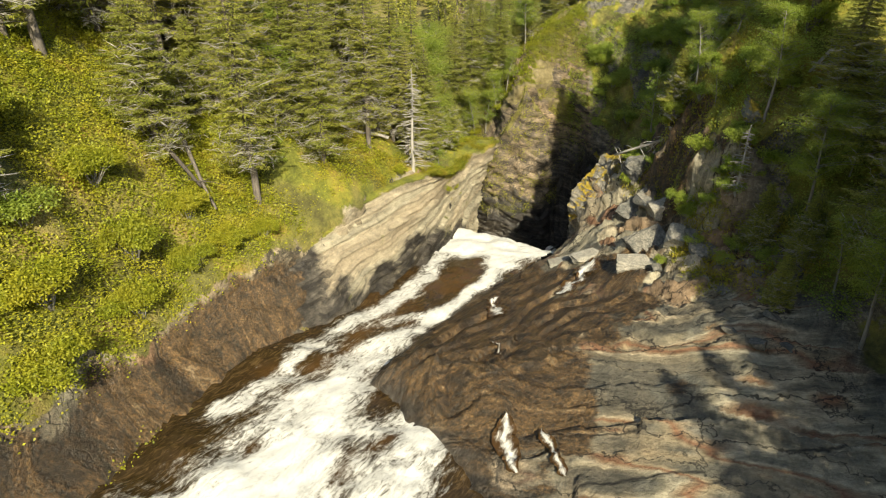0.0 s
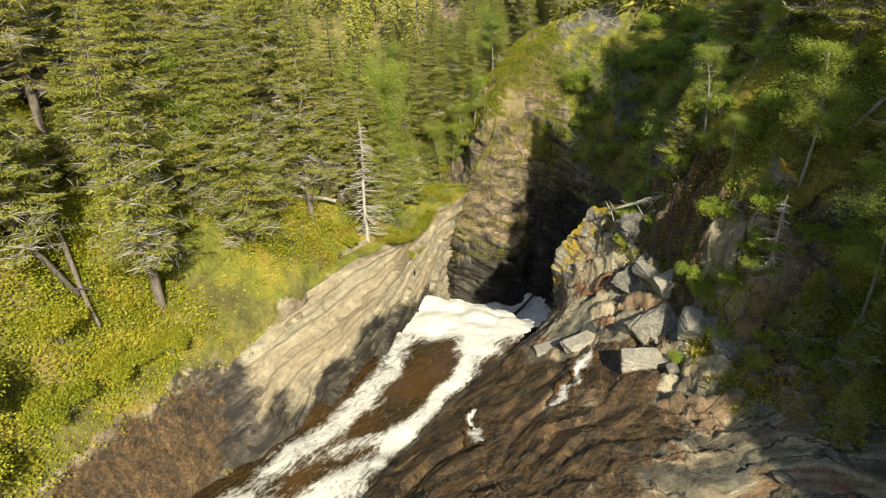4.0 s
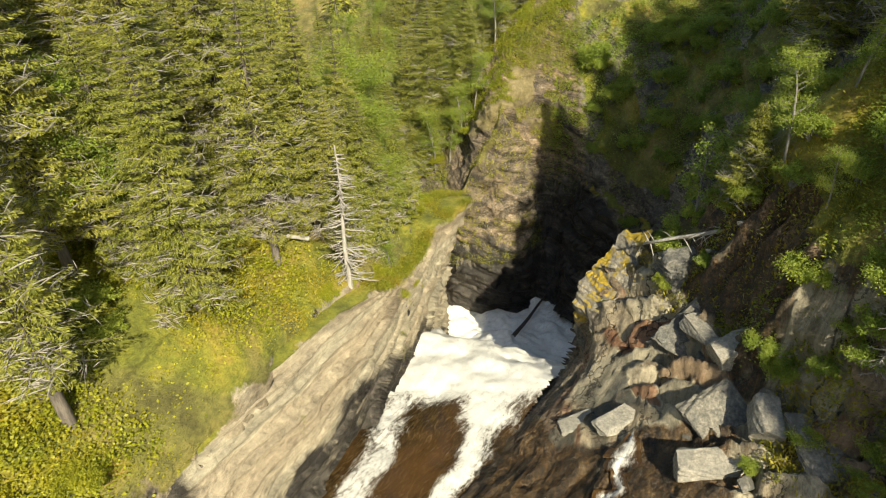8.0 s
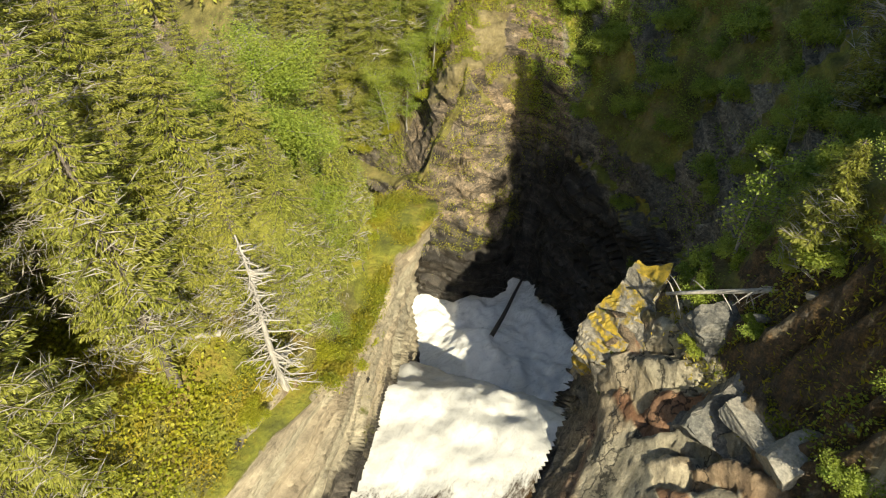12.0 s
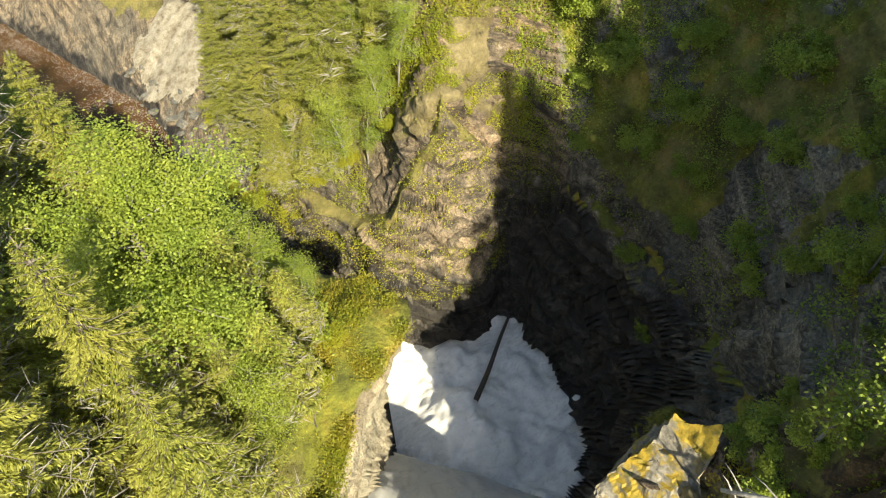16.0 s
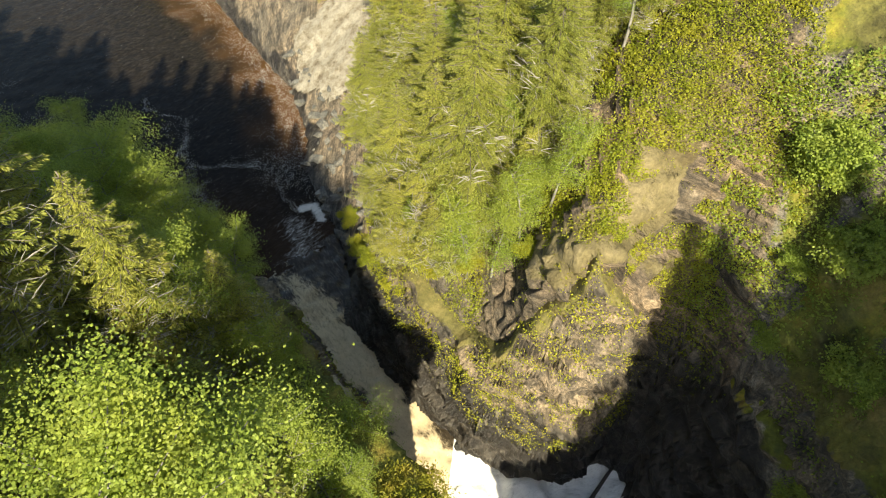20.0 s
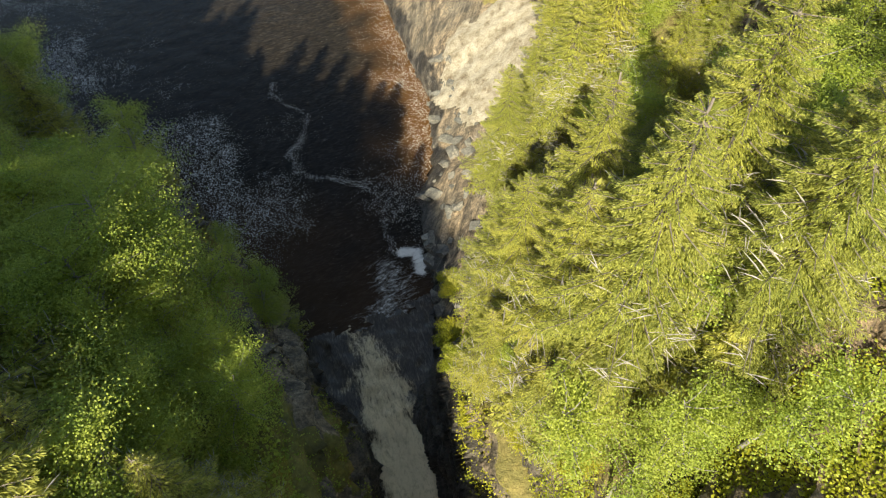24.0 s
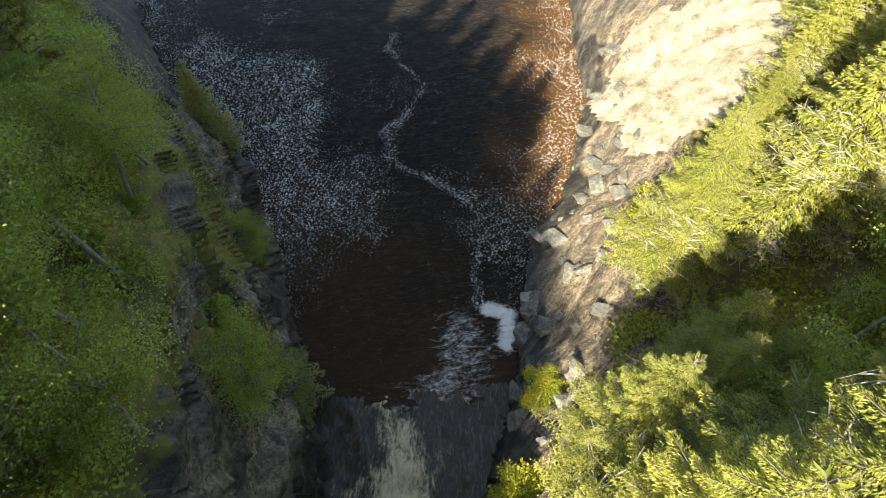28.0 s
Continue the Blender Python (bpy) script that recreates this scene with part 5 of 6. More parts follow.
for k, (pts, wide) in enumerate([([(2.6, 27.0), (2.5, 25.6), (2.9, 24.4)], 0.5), ([(8.3, 29.6), (7.4, 28.3), (6.4, 26.9), (5.6, 26.0)], 0.32), ([(2.2, 21.8), (2.2, 20.3)], 0.26),
                                 ([(2.2, 17.4), (2.1, 16.2), (2.4, 14.8)], 0.2), ([(3.4, 16.4), (3.5, 15.4), (3.9, 14.2)], 0.16)]):
    rivulet(pts, wide, 200 + 5 * k)


# ---- undergrowth ----
def undergrowth(name, seed, box, density, rule, leaf, tall, material, label, per=12, slim=0.7, rise=0.3):
    """Low plants in one region: tufts of small leaves or blades on the ground."""
    rng = np.random.default_rng(seed)
    x0, x1, y0, y1 = box
    n = int(density * (x1 - x0) * (y1 - y0))
    x, y = rng.uniform(x0, x1, n), rng.uniform(y0, y1, n)
    keep = rule(x, y, rng.random(n))
    x, y = x[keep], y[keep]
    n = len(x)
    size = tall * rng.uniform(0.5, 1.3, n) * (0.7 + 0.5 * fbm(x / 3, y / 3, seed=seed, octaves=2))
    rep = lambda a: np.repeat(a, per)  # noqa: E731
    m = n * per
    px = rep(x) + rng.normal(0, 0.16, m) + rep(size) * rng.normal(0, 0.25, m)
    py = rep(y) + rng.normal(0, 0.16, m) + rep(size) * rng.normal(0, 0.25, m)
    pz = FIELD.read(px, py) + rep(size) * rng.random(m) ** 0.7 + 0.02
    b = Builder()
    out = np.c_[rng.normal(0, 1, (m, 2)), rng.normal(rise, 0.4, m)]
    ln = leaf * rng.uniform(0.6, 1.4, m)
    b.leaves(np.c_[px, py, pz], out, np.c_[rng.normal(0, 0.6, (m, 2)), np.ones(m)], ln, ln * slim)
    return tagged(new(name, b.mesh(name, material)), label, "undergrowth", kind="stuff")


def at(what, x, y):
    return FIELD.read(x, y, what)


def patchy(x, y, seed, cut):
    return fbm(x / 2.4, y / 2.4, seed=seed, octaves=3) > cut


undergrowth("shrubs", 101, (-19, 1, 14, 37), 26, lambda x, y, r: (at("side", x, y) < -0.6) & (at("d", x, y) > 2.3) & ~((x > -7) & (y > 29) & (r < 0.6)) & ~((x > -3.5) & (at("d", x, y) < 3.0)),
            0.10, 0.5, M_SHRUB, "dense yellow-green low shrubs on the bank", 18)
undergrowth("grass", 102, (-12, 5, 27, 49), 24, lambda x, y, r: (at("side", x, y) < -0.6) & (at("d", x, y) > 1.6) & patchy(x, y, 5, -0.25),
            0.11, 0.24, M_GRASS, "yellowing grass and heather under the spruces", 20, 0.42, 0.7)
undergrowth("shrubs", 103, (-4, 14, 52.5, 70), 44, lambda x, y, r: (at("side", x, y) > 0.6) & (at("z", x, y) > np.where(x < 5, 4.0, 9.5)) & patchy(x, y, 6, -0.35) & (r < np.where((at("z", x, y) > 11.5) & (x > 3), 0.85, 0.9)),
            0.075, 0.5, M_SHRUB, "patchy shrubs clinging to the sunlit cliff", 24)
undergrowth("shrubs", 104, (-24, 3, 44, 66), 30, lambda x, y, r: (at("side", x, y) < -0.6) & (at("z", x, y) > 6) & ((at("d", x, y) > 1.7) | (x > -4)) & patchy(x, y, 7, -0.3),
            0.10, 0.9, M_LEAF, "shaded leafy shrubs above the slot")
undergrowth("shrubs", 105, (11.5, 27, 14, 60), 30, lambda x, y, r: (at("side", x, y) > 0.6) & (at("z", x, y) > np.where(y > 42, 10.0, 15.0)) & patchy(x, y, 8, -0.35),
            0.10, 0.7, M_LEAF, "shaded shrubs on the steep side of the gorge")
undergrowth("shrubs", 106, (-9, 3, 58, 84), 28, lambda x, y, r: (at("side", x, y) > 0.6) & (at("d", x, y) > 3.2) & patchy(x, y, 9, -0.4) & ~((x < -3) & (y > 76)),
            0.13, 0.5, M_SHRUB, "sunlit shrubs along the lower bank")


undergrowth("grass", 107, (11.2, 16, 22, 39), 26, lambda x, y, r: (at("side", x, y) > 0.6) & patchy(x, y, 12, 0.24 - 0.08 * (x - 10)),
            0.16, 0.25, M_GRASS, "tufts of grass and moss in the joints of the broken rock", 12, 0.3, 0.9)


def moss_head():
    """Moss and grass on the overhanging head of the left wall."""
    rng = np.random.default_rng(110)
    pts = np.array(LEFT_UPPER[7:] + LEFT_POINT[:3], float)
    over = np.array([0.1, 0.0, 0.4, 2.0, 1.0])
    n = 1500
    k = rng.integers(0, len(pts) - 1, n)
    u = rng.random(n)
    p = pts[k] + (pts[k + 1] - pts[k]) * u[:, None]
    t = (pts[k + 1] - pts[k])[:, :2]
    t = t / np.linalg.norm(t, axis=1, keepdims=True)
    off = rng.uniform(-1.2, 1.0, n)
    lean = over[k] + (over[k + 1] - over[k]) * u
    off = np.where(off > 0, off * np.maximum(lean - 0.1, 0), off)
    lump = fbm(p[:, 0] * 0.9 + off, p[:, 1] * 0.9, seed=23, octaves=3)
    base = np.c_[p[:, 0] + t[:, 1] * off, p[:, 1] - t[:, 0] * off, p[:, 2] + p[:, 3] + 0.08 + 0.3 * np.maximum(lump, 0)]
    base = base[lump > -0.35]
    n = len(base)
    at_ = np.repeat(base, 30, 0) + rng.normal(0, 1, (n * 30, 3)) * (0.14, 0.14, 0.05)
    m = len(at_)
    b = Builder()
    ln = 0.085 * rng.uniform(0.6, 1.4, m)
    b.leaves(at_, np.c_[rng.normal(0, 1, (m, 2)), rng.normal(0.7, 0.4, m)], np.c_[rng.normal(0, 0.6, (m, 2)), np.ones(m)], ln, ln * 0.4)
    tagged(new("moss_mat", b.mesh("moss_mat", M_GRASS)), "golden green moss and grass on the overhang", "undergrowth", kind="stuff")


moss_head()


def clinging(seed, spots, share, material, label):
    """Tufts of shrub that hold to the ledges of a rock face."""
    rng = np.random.default_rng(seed)
    v = np.concatenate(spots)
    v = v[rng.random(len(v)) < share]
    p = np.repeat(v, 18, 0) + rng.normal(0, 0.15, (len(v) * 18, 3)) + (0, -0.1, 0.12)
    m = len(p)
    ln = 0.075 * rng.uniform(0.6, 1.4, m)
    b = Builder()
    b.leaves(p, rng.normal(0, 1, (m, 3)) + (0, -0.3, 0.3), rng.normal(0, 0.6, (m, 3)) + (0, -0.6, 0.8), ln, ln * 0.7)
    tagged(new("shrubs", b.mesh("shrubs", material)), label, "undergrowth", kind="stuff")


clinging(111, CLING, 0.12, M_SHRUB, "yellow-green tufts clinging to the rock ledges")
clinging(112, CLING_SHADE, 0.16, M_LEAF, "green tufts on the shaded slot wall")


def bush(seed, r, leaf, count, material, label):
    """A rounded bush of many leaves on thin stems."""
    rng = np.random.default_rng(seed)
    root = thing("bush", label, "bush", "bushes on the banks")
    stems, foliage = Builder(), Builder()
    lobes = []
    for i in range(22):
        a, q = rng.uniform(0, 6.28), rng.uniform(0, 0.8)
        tip = np.array([math.cos(a) * q * r, math.sin(a) * q * r, r * rng.uniform(0.55, 1.0)])
        stems.tube([(0, 0, -0.2), tip * (0.5, 0.5, 0.6), tip], [0.03, 0.02, 0.008], 4)
        lobes.append((tip, r * rng.uniform(0.14, 0.36)))
    pick = rng.integers(0, len(lobes), count)
    way = rng.normal(0, 1, (count, 3))
    way /= np.linalg.norm(way, axis=1, keepdims=True)
    p = np.array([lobes[i][0] for i in pick]) + way * (np.array([lobes[i][1] for i in pick]) * rng.uniform(0.3, 1.35, count))[:, None] * (1, 1, 0.75)
    p[:, 2] = np.maximum(p[:, 2], 0.03)
    foliage.leaves(p, way + rng.normal(0, 0.6, (count, 3)) + (0, 0, -0.2), np.c_[rng.normal(0, 0.5, (count, 2)), np.ones(count)], leaf * rng.uniform(0.7, 1.3, count), 0.7 * leaf * rng.uniform(0.7, 1.3, count))
    part("stem_work", stems.mesh("stem_work", M_BIRCH), root, kind="stuff")
    part("foliage", foliage.mesh("foliage", material), root, kind="stuff")
    return root


BUSH = [bush(31, 1.5, 0.085, 8000, M_SHRUB, "rounded yellow-green willow bush"), bush(32, 1.1, 0.085, 4400, M_LEAF, "dark green leafy bush")]
for k, (x, y, s, z) in enumerate([(-11.9, 20.6, 1.0, 0), (-12.6, 22.6, 1.1, 0), (-10.9, 23.4, 0.8, 0), (-9.8, 25.2, 0.8, 0), (-11.5, 25.6, 0.9, 0), (-13.6, 18.4, 1.1, 0),
                                  (-8.6, 26.6, 0.6, 0), (-12.9, 16.2, 1.1, 0), (-14.8, 20.2, 1.2, 1), (-9.3, 31.3, 0.9, 1), (-8.7, 30.8, 0.6, 1), (-14.2, 23.8, 1.0, 0),
                                  (-0.5, 58.6, 0.7, 0), (1.5, 57.6, 0.6, 0), (3.2, 57.2, 0.6, 0), (-2.2, 60.8, 0.7, 0), (-3.3, 62.6, 0.8, 0), (1.8, 59.2, 0.7, 0), (5.4, 56.0, 0.5, 0), (-5.0, 66.2, 0.7, 0), (-0.8, 37.2, 0.55, 0), (-0.1, 38.0, 0.6, 0), (0.5, 39.2, 0.5, 0), (-1.0, 36.4, 0.4, 0), (0.9, 40.4, 0.4, 0), (0.9, 42.6, 0.45, 0), (-2.6, 34.6, 0.4, 0), (1.6, 44.4, 0.45, 0)]):
    if s:
        copy_thing(BUSH[z], pose(x, y, height(x, y) - 0.1, 0, 0, 77 * k)).scale = (s, s, s * 0.9)
for k, (x, y, s) in enumerate([(14.2, 28.5, 0.8), (15.2, 31.5, 0.9), (13.8, 33.2, 0.7), (12.4, 38.0, 0.7), (13.6, 40.2, 0.9), (16.6, 26.0, 1.0), (15.6, 38.4, 1.0), (17.8, 35.0, 1.1),
                               (14.4, 24.4, 0.6), (16.8, 43.8, 0.9), (18.6, 46.8, 1.0), (16.4, 20.6, 0.9), (15.6, 49.6, 0.8), (17.4, 52.0, 1.1), (19.2, 50.2, 1.0), (16.2, 55.0, 1.0), (18.4, 56.2, 1.1), (20.8, 53.6, 1.2), (21.6, 48.6, 1.2), (15.4, 46.4, 0.6), (20.2, 45.2, 1.0), (22.8, 56.6, 1.2), (14.6, 57.2, 0.8), (17.0, 48.2, 0.7), (18.6, 53.6, 0.8), (23.6, 51.4, 1.2), (12.0, 36.6, 0.8), (11.4, 35.4, 0.6), (12.9, 37.6, 0.9), (13.2, 34.4, 0.7), (13.2, 30.8, 0.8), (12.8, 29.3, 0.5), (13.7, 27.6, 0.7), (10.8, 26.9, 0.35), (14.6, 36.2, 0.9), (14.4, 33.8, 0.8), (13.0, 25.2, 0.5)]):
    copy_thing(BUSH[1], pose(x, y, height(x, y) - 0.15, 0, 0, 61 * k)).scale = (s, s, s)
rng_bush = random.Random(17)
for k in range(60):
    x, y = rng_bush.uniform(13.6, 25), rng_bush.uniform(39, 59)
    if side_at(x, y)[0] == 1 and height(x, y) > 10.5 + rng_bush.uniform(0, 2):
        sc = rng_bush.uniform(0.6, 1.25)
        copy_thing(BUSH[1], pose(x, y, height(x, y) - 0.15, 0, 0, 47 * k)).scale = (sc, sc, sc)
for k in range(34):
    x, y = rng_bush.uniform(12.2, 17.0), rng_bush.uniform(25.5, 39)
    sc = rng_bush.uniform(0.35, 0.8)
    copy_thing(BUSH[1], pose(x, y, height(x, y) - 0.15, 0, 0, 59 * k)).scale = (sc, sc, sc)
for k in range(46):
    x, y = rng_bush.uniform(-16, -3), rng_bush.uniform(52, 64)
    if side_at(x, y)[0] == -1 and 0.9 < side_at(x, y)[1] < 4.5:
        sc = rng_bush.uniform(0.35, 0.8)
        copy_thing(BUSH[1], pose(x, y, height(x, y) - 0.15, 0, 0, 53 * k)).scale = (sc, sc, sc)
BUSH[0].matrix_world = pose(-16.5, 22.5, height(-16.5, 22.5) - 0.1)
BUSH[1].matrix_world = pose(17.2, 30.4, height(17.2, 30.4) - 0.1)


# ---- loose stones ----
def stone_mesh(name, seed, size, material, corners=18, square=0.55):
    """An angular block: the hull of jittered corners, edges worn."""
    rng = random.Random(seed)
    bm = bmesh.new()
    for i in range(corners):
        v = Vector([rng.choice((-1, 1)) * (1 - (1 - square) * rng.random() ** 1.5) if rng.random() < 0.75 else rng.uniform(-1, 1) for _ in range(3)])
        if v.length > 1.45:
            v *= 1.45 / v.length
        bm.verts.new([a * b / 2 for a, b in zip(v, size)])
    hull = bmesh.ops.convex_hull(bm, input=bm.verts)
    bmesh.ops.delete(bm, geom=list({g for g in hull["geom_interior"] + hull["geom_unused"] if isinstance(g, bmesh.types.BMVert)}), context="VERTS")
    bmesh.ops.dissolve_limit(bm, angle_limit=0.12, verts=bm.verts, edges=bm.edges)
    bmesh.ops.bevel(bm, geom=bm.edges, offset=0.035 * min(size), segments=1, affect="EDGES")
    me = bpy.data.meshes.new(name)
    bm.to_mesh(me)
    bm.free()
    me.materials.append(material)
    return me


def stone(name, me, x, y, z, turn, label, category="rock", group="", tilt=(0, 0), scale=1.0):
    ob = tagged(new(name, me), label, category, group)
    ob.matrix_world = pose(x, y, z, tilt[0], tilt[1], turn) @ Matrix.Diagonal((scale, scale, scale, 1))
    return ob


def craggy(name, seed, size, material, levels=4, boxy=0.0):
    """A weathered boulder: a ball broken into flat faces and ledges."""
    rng = random.Random(seed)
    bm = bmesh.new()
    bmesh.ops.create_icosphere(bm, subdivisions=levels, radius=1.0)
    cuts = [(Vector([rng.gauss(0, 1) for _ in range(3)]).normalized(), rng.uniform(0.4, 0.78)) for _ in range(7 if boxy else 17)]
    for axis in ((1, 0, 0), (-1, 0, 0), (0, 1, 0), (0, -1, 0), (0, 0, 1), (0, 0, -1)) if boxy else ():
        cuts.append(((Vector(axis) + Vector([rng.gauss(0, 0.12) for _ in range(3)])).normalized(), boxy * rng.uniform(0.9, 1.1)))
    for v in bm.verts:
        p = v.co.copy()
        for n, d in cuts:
            over = p.dot(n) - d
            if over > 0:
                p -= n * over
        bed = p.z * 5 + 1.3 * p.x
        p *= 1 + 0.06 * (bed - math.floor(bed) - 0.5) + 0.05 * noise.noise(p * 2.2 + Vector((seed, 0, 0))) + 0.03 * noise.noise(p * 7)
        v.co = [a * b / 2 * 1.4 for a, b in zip(p, size)]
    me = bpy.data.meshes.new(name)
    bm.to_mesh(me)
    bm.free()
    me.materials.append(material)
    return me


M_PLATE = stone_material("lichen_grey_stone", (0.15, 0.15, 0.135))
slab = craggy("stone_slab", 1, (2.5, 1.5, 0.8), M_PALE, 4, 0.6)
slab_b = craggy("stone_slab", 2, (2.6, 1.3, 0.8), M_PALE, 4, 0.58)
block = craggy("stone_block", 3, (1.7, 1.4, 1.3), M_PALE, 4, 0.6)
plate = craggy("stone_plate", 4, (3.2, 2.4, 1.3), M_PLATE, 5, 0.6)
outcrop = craggy("outcrop", 6, (3.6, 2.8, 2.6), M_MOSSY, 5)
for me, x, y, up, turn, s in [(slab, 6.9, 31.4, 0.2, 22, 0.75), (slab_b, 8.1, 30.7, 0.25, 32, 0.8), (slab, 10.0, 27.6, 0.25, 0, 1.0),
                              (slab_b, 11.6, 32.6, 0.5, 100, 0.8), (block, 11.9, 28.2, 0.1, 70, 0.9)]:
    stone("rock_slab" if me is not block else "rock", me, x, y, float(surface(x, y)) + up - 0.28, turn, "pale flat block of broken schist on the slab", "rock", "pale broken blocks", (6, -4), s)
stone("rock", block, 12.35, 31.3, 14.35, 15, "pale squared block of schist on the slope", "rock", "pale broken blocks", (6, -4), 1.1)
for me, x, y, up, turn, tilt, s, lab in [(plate, 11.2, 29.4, -0.35, 15, (24, -8), 0.8, "smooth grey schist plate leaning on the slope"),
                                       (plate, 9.6, 26.2, -0.75, -10, (4, -4), 0.7, "broad grey plate of broken schist"),
                                       (outcrop, 15.0, 29.4, -0.9, 130, (0, -8), 0.7, "mossy outcrop on the steep slope"), (plate, 12.9, 27.0, -0.8, 80, (8, -8), 0.8, "grey plate half buried in the slope"),
                                       (plate, 13.2, 23.6, -0.6, 20, (6, -8), 0.7, "grey plate half buried in the slope")]:
    stone("rock_plate" if me is plate else "outcrop", me, x, y, height(x, y) + up, turn, lab, "rock", "big blocks of the right slope", tilt, s)


def ledge_mass(name, seed, size, material, thick=0.5, levels=6):
    """A standing mass of tilted beds, each layer set in or out from the next."""
    me = craggy(name, seed, size, material, levels, 0.66)
    v = np.empty(len(me.vertices) * 3, np.float32)
    me.vertices.foreach_get("co", v)
    v = v.reshape(-1, 3).astype(float)
    x, y, z = v.T + seed * 3.1
    bed = (1.15 * z + 0.28 * x - 0.22 * y) / thick + 0.9 * fbm(x / 1.6, y / 1.6, z / 1.6, 3, seed=seed + 5)
    saw = bed - np.floor(bed)
    push = 0.09 * (saw - 0.5) * (0.4 + lattice(np.floor(bed), bed * 0, bed * 0, seed)) + 0.26 * fbm(x / 1.5, y / 1.5, z / 1.5, 5, seed=seed)
    out = v * (1, 1, 0.15)
    out /= np.linalg.norm(out, axis=1, keepdims=True) + 1e-6
    v = v + out * push[:, None]
    me.vertices.foreach_set("co", v.astype(np.float32).ravel())
    me.update()
    return me


stone("boulder", ledge_mass("boulder", 9, (3.9, 2.6, 5.8), M_MOSSY), 10.7, 38.1, 12.0, 42, "big layered boulder with golden moss on its head", "boulder", "", (4, -8))
for seed, size, x, y, z, turn, tilt in [(21, (3.4, 2.6, 3.2), 11.9, 33.6, 13.2, 35, (8, -10)), (22, (3.0, 2.4, 2.8), 10.4, 35.9, 10.7, 40, (10, -14)), (23, (2.6, 2.2, 2.2), 12.6, 35.6, 14.8, 10, (6, -8))]:
    stone("outcrop", ledge_mass("outcrop", seed, size, M_GREY, 0.4, 5), x, y, z, turn, "dark layered ledges of schist under the slope", "rock", "big blocks of the right slope", tilt)
stone("rock", craggy("rock", 10, (1.9, 1.5, 1.3), M_GREY), 7.0, 47.2, 0.2, 20, "dark wet rock in the churning water")
stone("river_stone", stone_mesh("river_stone", 12, (0.95, 0.8, 0.6), M_PALE, 14), -8.0, 69.5, 0.2, 35, "pale wedge-shaped stone at the water's edge", "stone")
rubble = [craggy("rubble", 40 + i, (1.35, 0.9, 0.55), M_GREY if i % 3 else M_PLATE, 4, 0.6) for i in range(6)]
rng_stone = random.Random(5)
for i in range(16):
    t = rng_stone.random()
    x, y = 10.0 + 4.4 * rng_stone.random() - 1.2 * t, 19 + 16 * t
    s = rng_stone.uniform(0.25, 0.8)
    stone("rock", rubble[i % 6], x, y, height(x, y) + 0.02 * s, rng_stone.uniform(0, 360), "grey angular schist block in the rubble", "rock", "rubble below the right slope", (rng_stone.uniform(-20, 20), rng_stone.uniform(-20, 20)), s)
for i in range(70):
    y = rng_stone.uniform(64, 84)
    edge = min((p for p in RIGHT), key=lambda p: abs(p[1] - y) + (0 if p[0] < 0 else 99))
    x = edge[0] + rng_stone.uniform(0.0, 3.4)
    s = rng_stone.uniform(0.2, 0.9)
    stone("rock", rubble[(i * 5) % 6], x, y, max(height(x, y), 0) + 0.08 * s, rng_stone.uniform(0, 360), "pale angular stone on the shore", "rock", "shore stones", (rng_stone.uniform(-15, 15), rng_stone.uniform(-15, 15)), s)


# ---- fallen timber ----
def log(name, a, b, radius, material, label, twigs=0, seed=0):
    rng = np.random.default_rng(seed)
    a, b = np.array(a, float), np.array(b, float)
    root = thing(name, label, "log")
    body = Builder()
    ts = np.linspace(0, 1, 8)
    pts = a + (b - a) * ts[:, None] + np.c_[0.06 * np.sin(ts * 7 + seed), 0.06 * np.cos(ts * 5), 0.04 * np.sin(ts * 9)]
    body.tube(pts, radius * (1 - 0.55 * ts), 8)
    part("stem", body.mesh("stem", material, True), root)
    if twigs:
        tw = Builder()
        for i in range(twigs):
            t = rng.uniform(0.25, 1)
            p = a + (b - a) * t
            w = rng.normal(0, 1, 3) + (b - a) / np.linalg.norm(b - a)
            w = w / np.linalg.norm(w) * rng.uniform(0.4, 1.3)
            tw.tube([p, p + 0.6 * w, p + w + (0, 0, -0.1)], [0.03, 0.018, 0.006], 4)
        part("branch_work", tw.mesh("branch_work", material, True), root, kind="stuff")
    return root


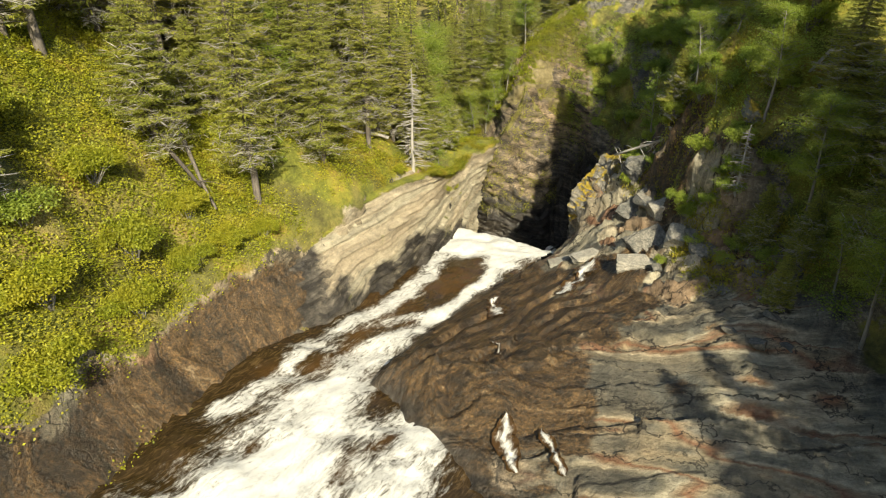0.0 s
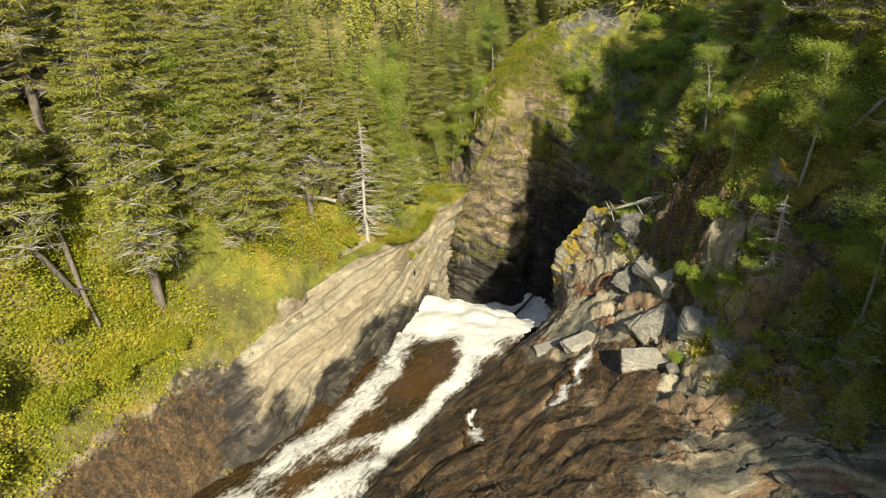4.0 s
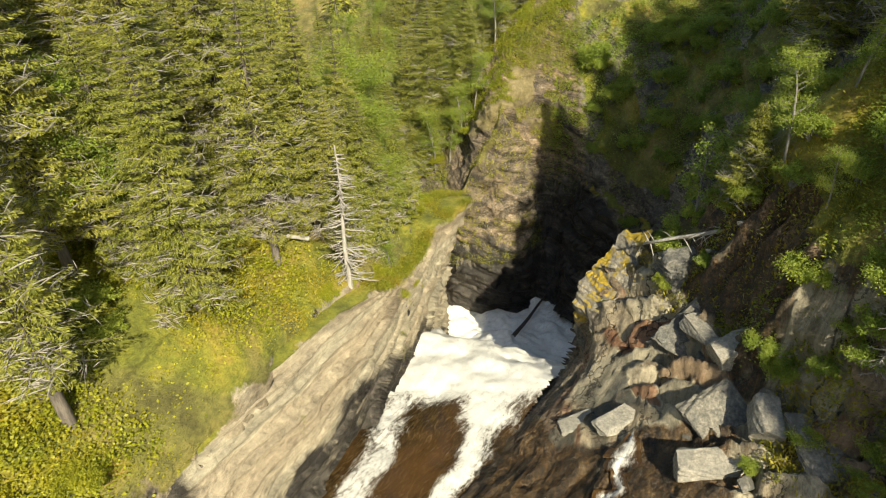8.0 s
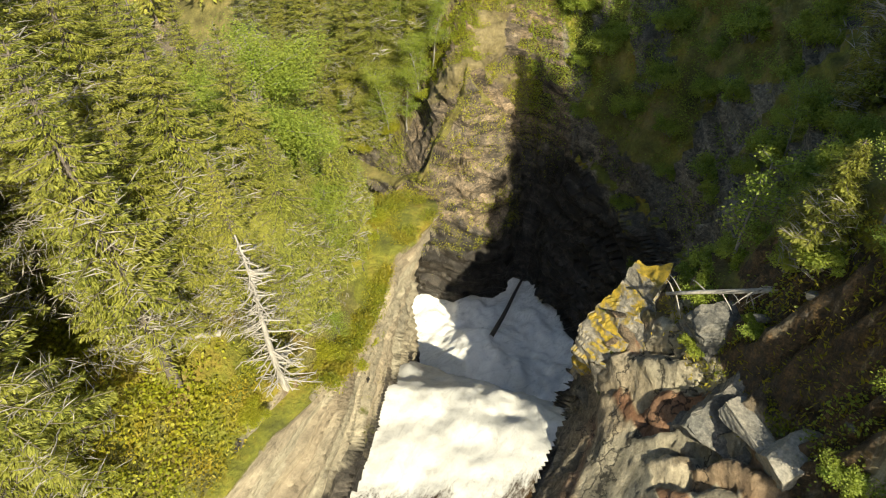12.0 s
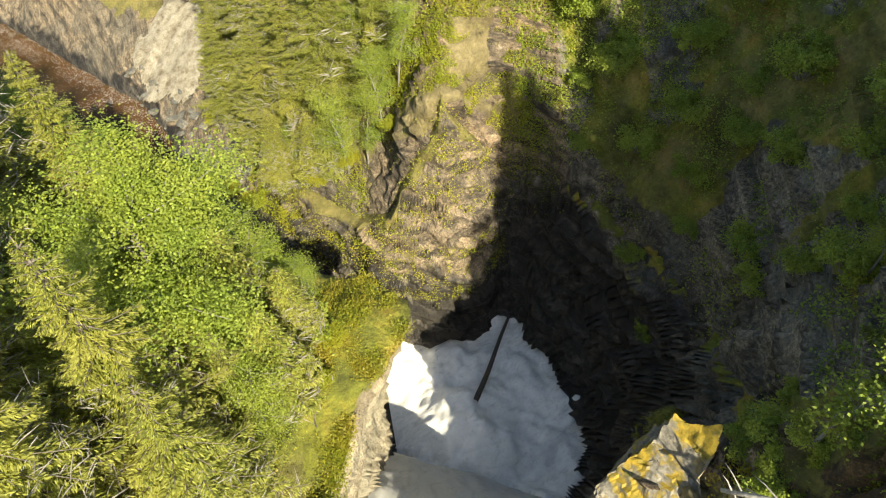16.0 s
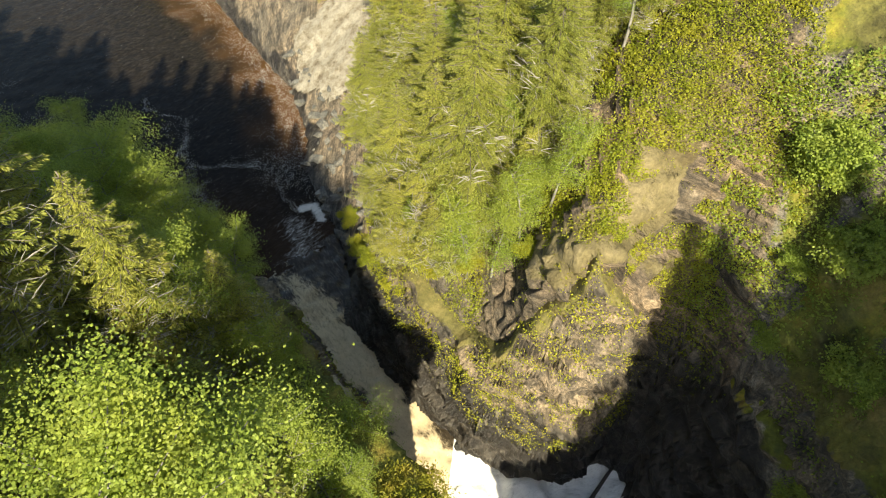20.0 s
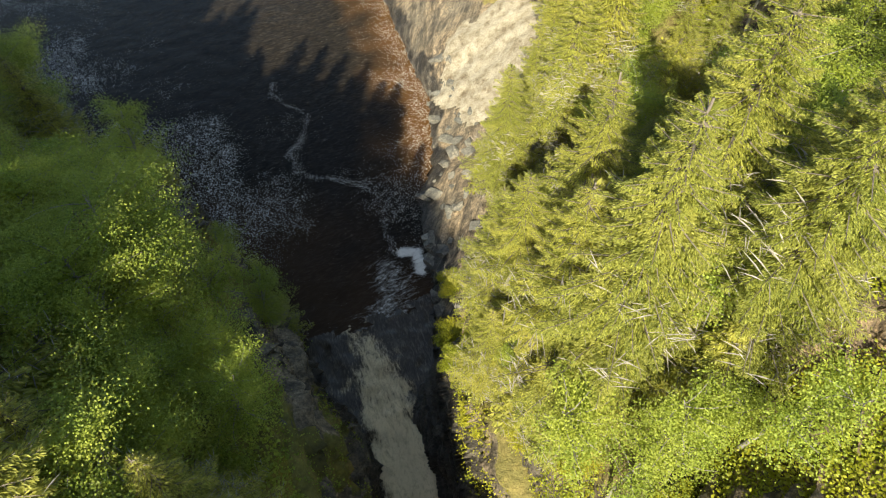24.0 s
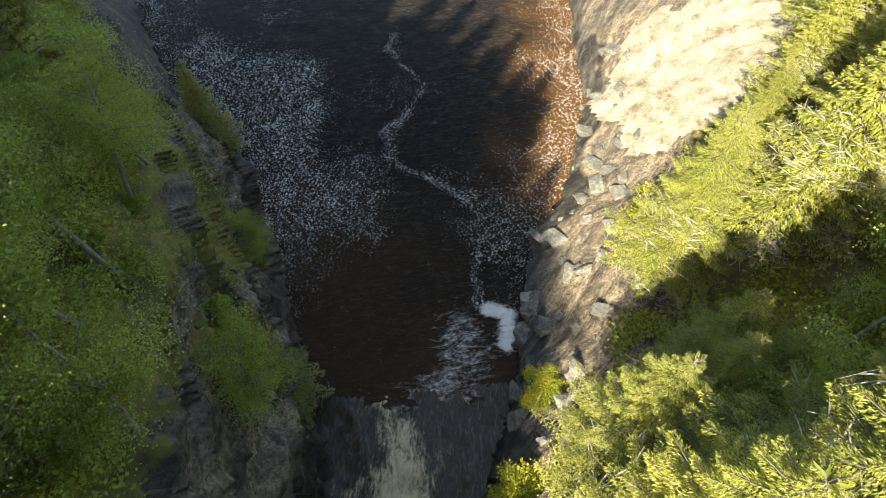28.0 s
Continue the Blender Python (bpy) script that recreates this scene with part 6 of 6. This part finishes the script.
log("pole_log", (7.6, 47.0, 1.7), (11.4, 52.9, 0.7), 0.16, M_LOG, "dark bare log wedged across the plunge pool")
log("fallen_tree", (15.6, 33.2, 19.2), (10.8, 36.9, 15.6), 0.13, M_DEAD, "grey fallen tree leaning down the slope", 26, 3)
log("fallen_log", (-14.5, 28.6, height(-14.5, 28.6) + 0.35), (-11.2, 27.0, height(-11.2, 27.0) + 0.5), 0.16, M_LOG, "dark rotting trunk lying among the shrubs", 6, 4)
log("fallen_log", (-13.6, 30.4, height(-13.6, 30.4) + 0.35), (-10.4, 26.2, height(-10.4, 26.2) + 0.6), 0.13, M_BARK, "bleached fallen trunk on the bank", 5, 5)
log("fallen_branch", (17.2, 28.4, height(17.2, 28.4) + 0.6), (12.9, 29.6, height(12.9, 29.6) + 0.7), 0.08, M_DEAD, "thin grey branch across the slope", 12, 6)
log("fallen_branch", (-3.4, 36.6, height(-3.4, 36.6) + 0.5), (-6.4, 35.6, height(-6.4, 35.6) + 0.3), 0.11, M_DEAD, "bleached crooked branch at the foot of the spruces", 8, 7)
plant(DEAD[1], 13.9, 27.4, 0.62, 120)


# ---- sand bank by the lower pool ----
def sand_bank():
    xs, ys = np.arange(-16, -3, 0.2), np.arange(77.5, 90, 0.2)
    gx, gy = np.meshgrid(xs, ys)
    x, y = gx.ravel(), gy.ravel()
    r = np.hypot((x + 9.2) / 4.6, (y - 83.2) / 4.8) + 0.25 * fbm(x / 2, y / 2, seed=91, octaves=3)
    keep = (r < 1) & (FIELD.read(x, y, "side") > 0.9)
    z = FIELD.read(x, y) + 0.45 * np.clip(1 - r, 0, 0.5) + 0.12 + 0.08 * fbm(x / 0.8, y / 0.8, seed=92, octaves=3)
    faces = grid_faces(len(ys), len(xs))
    faces = faces[keep[faces].all(1)]
    used, back = np.unique(faces, return_inverse=True)
    me = mesh_from("sand_bank", np.stack([x, y, z], -1)[used], back.reshape(-1, 4), M_SAND, True)
    tagged(new("sand_bank", me), "bleached pale sand and gravel bank beside the pool", "sand", kind="structure")


sand_bank()
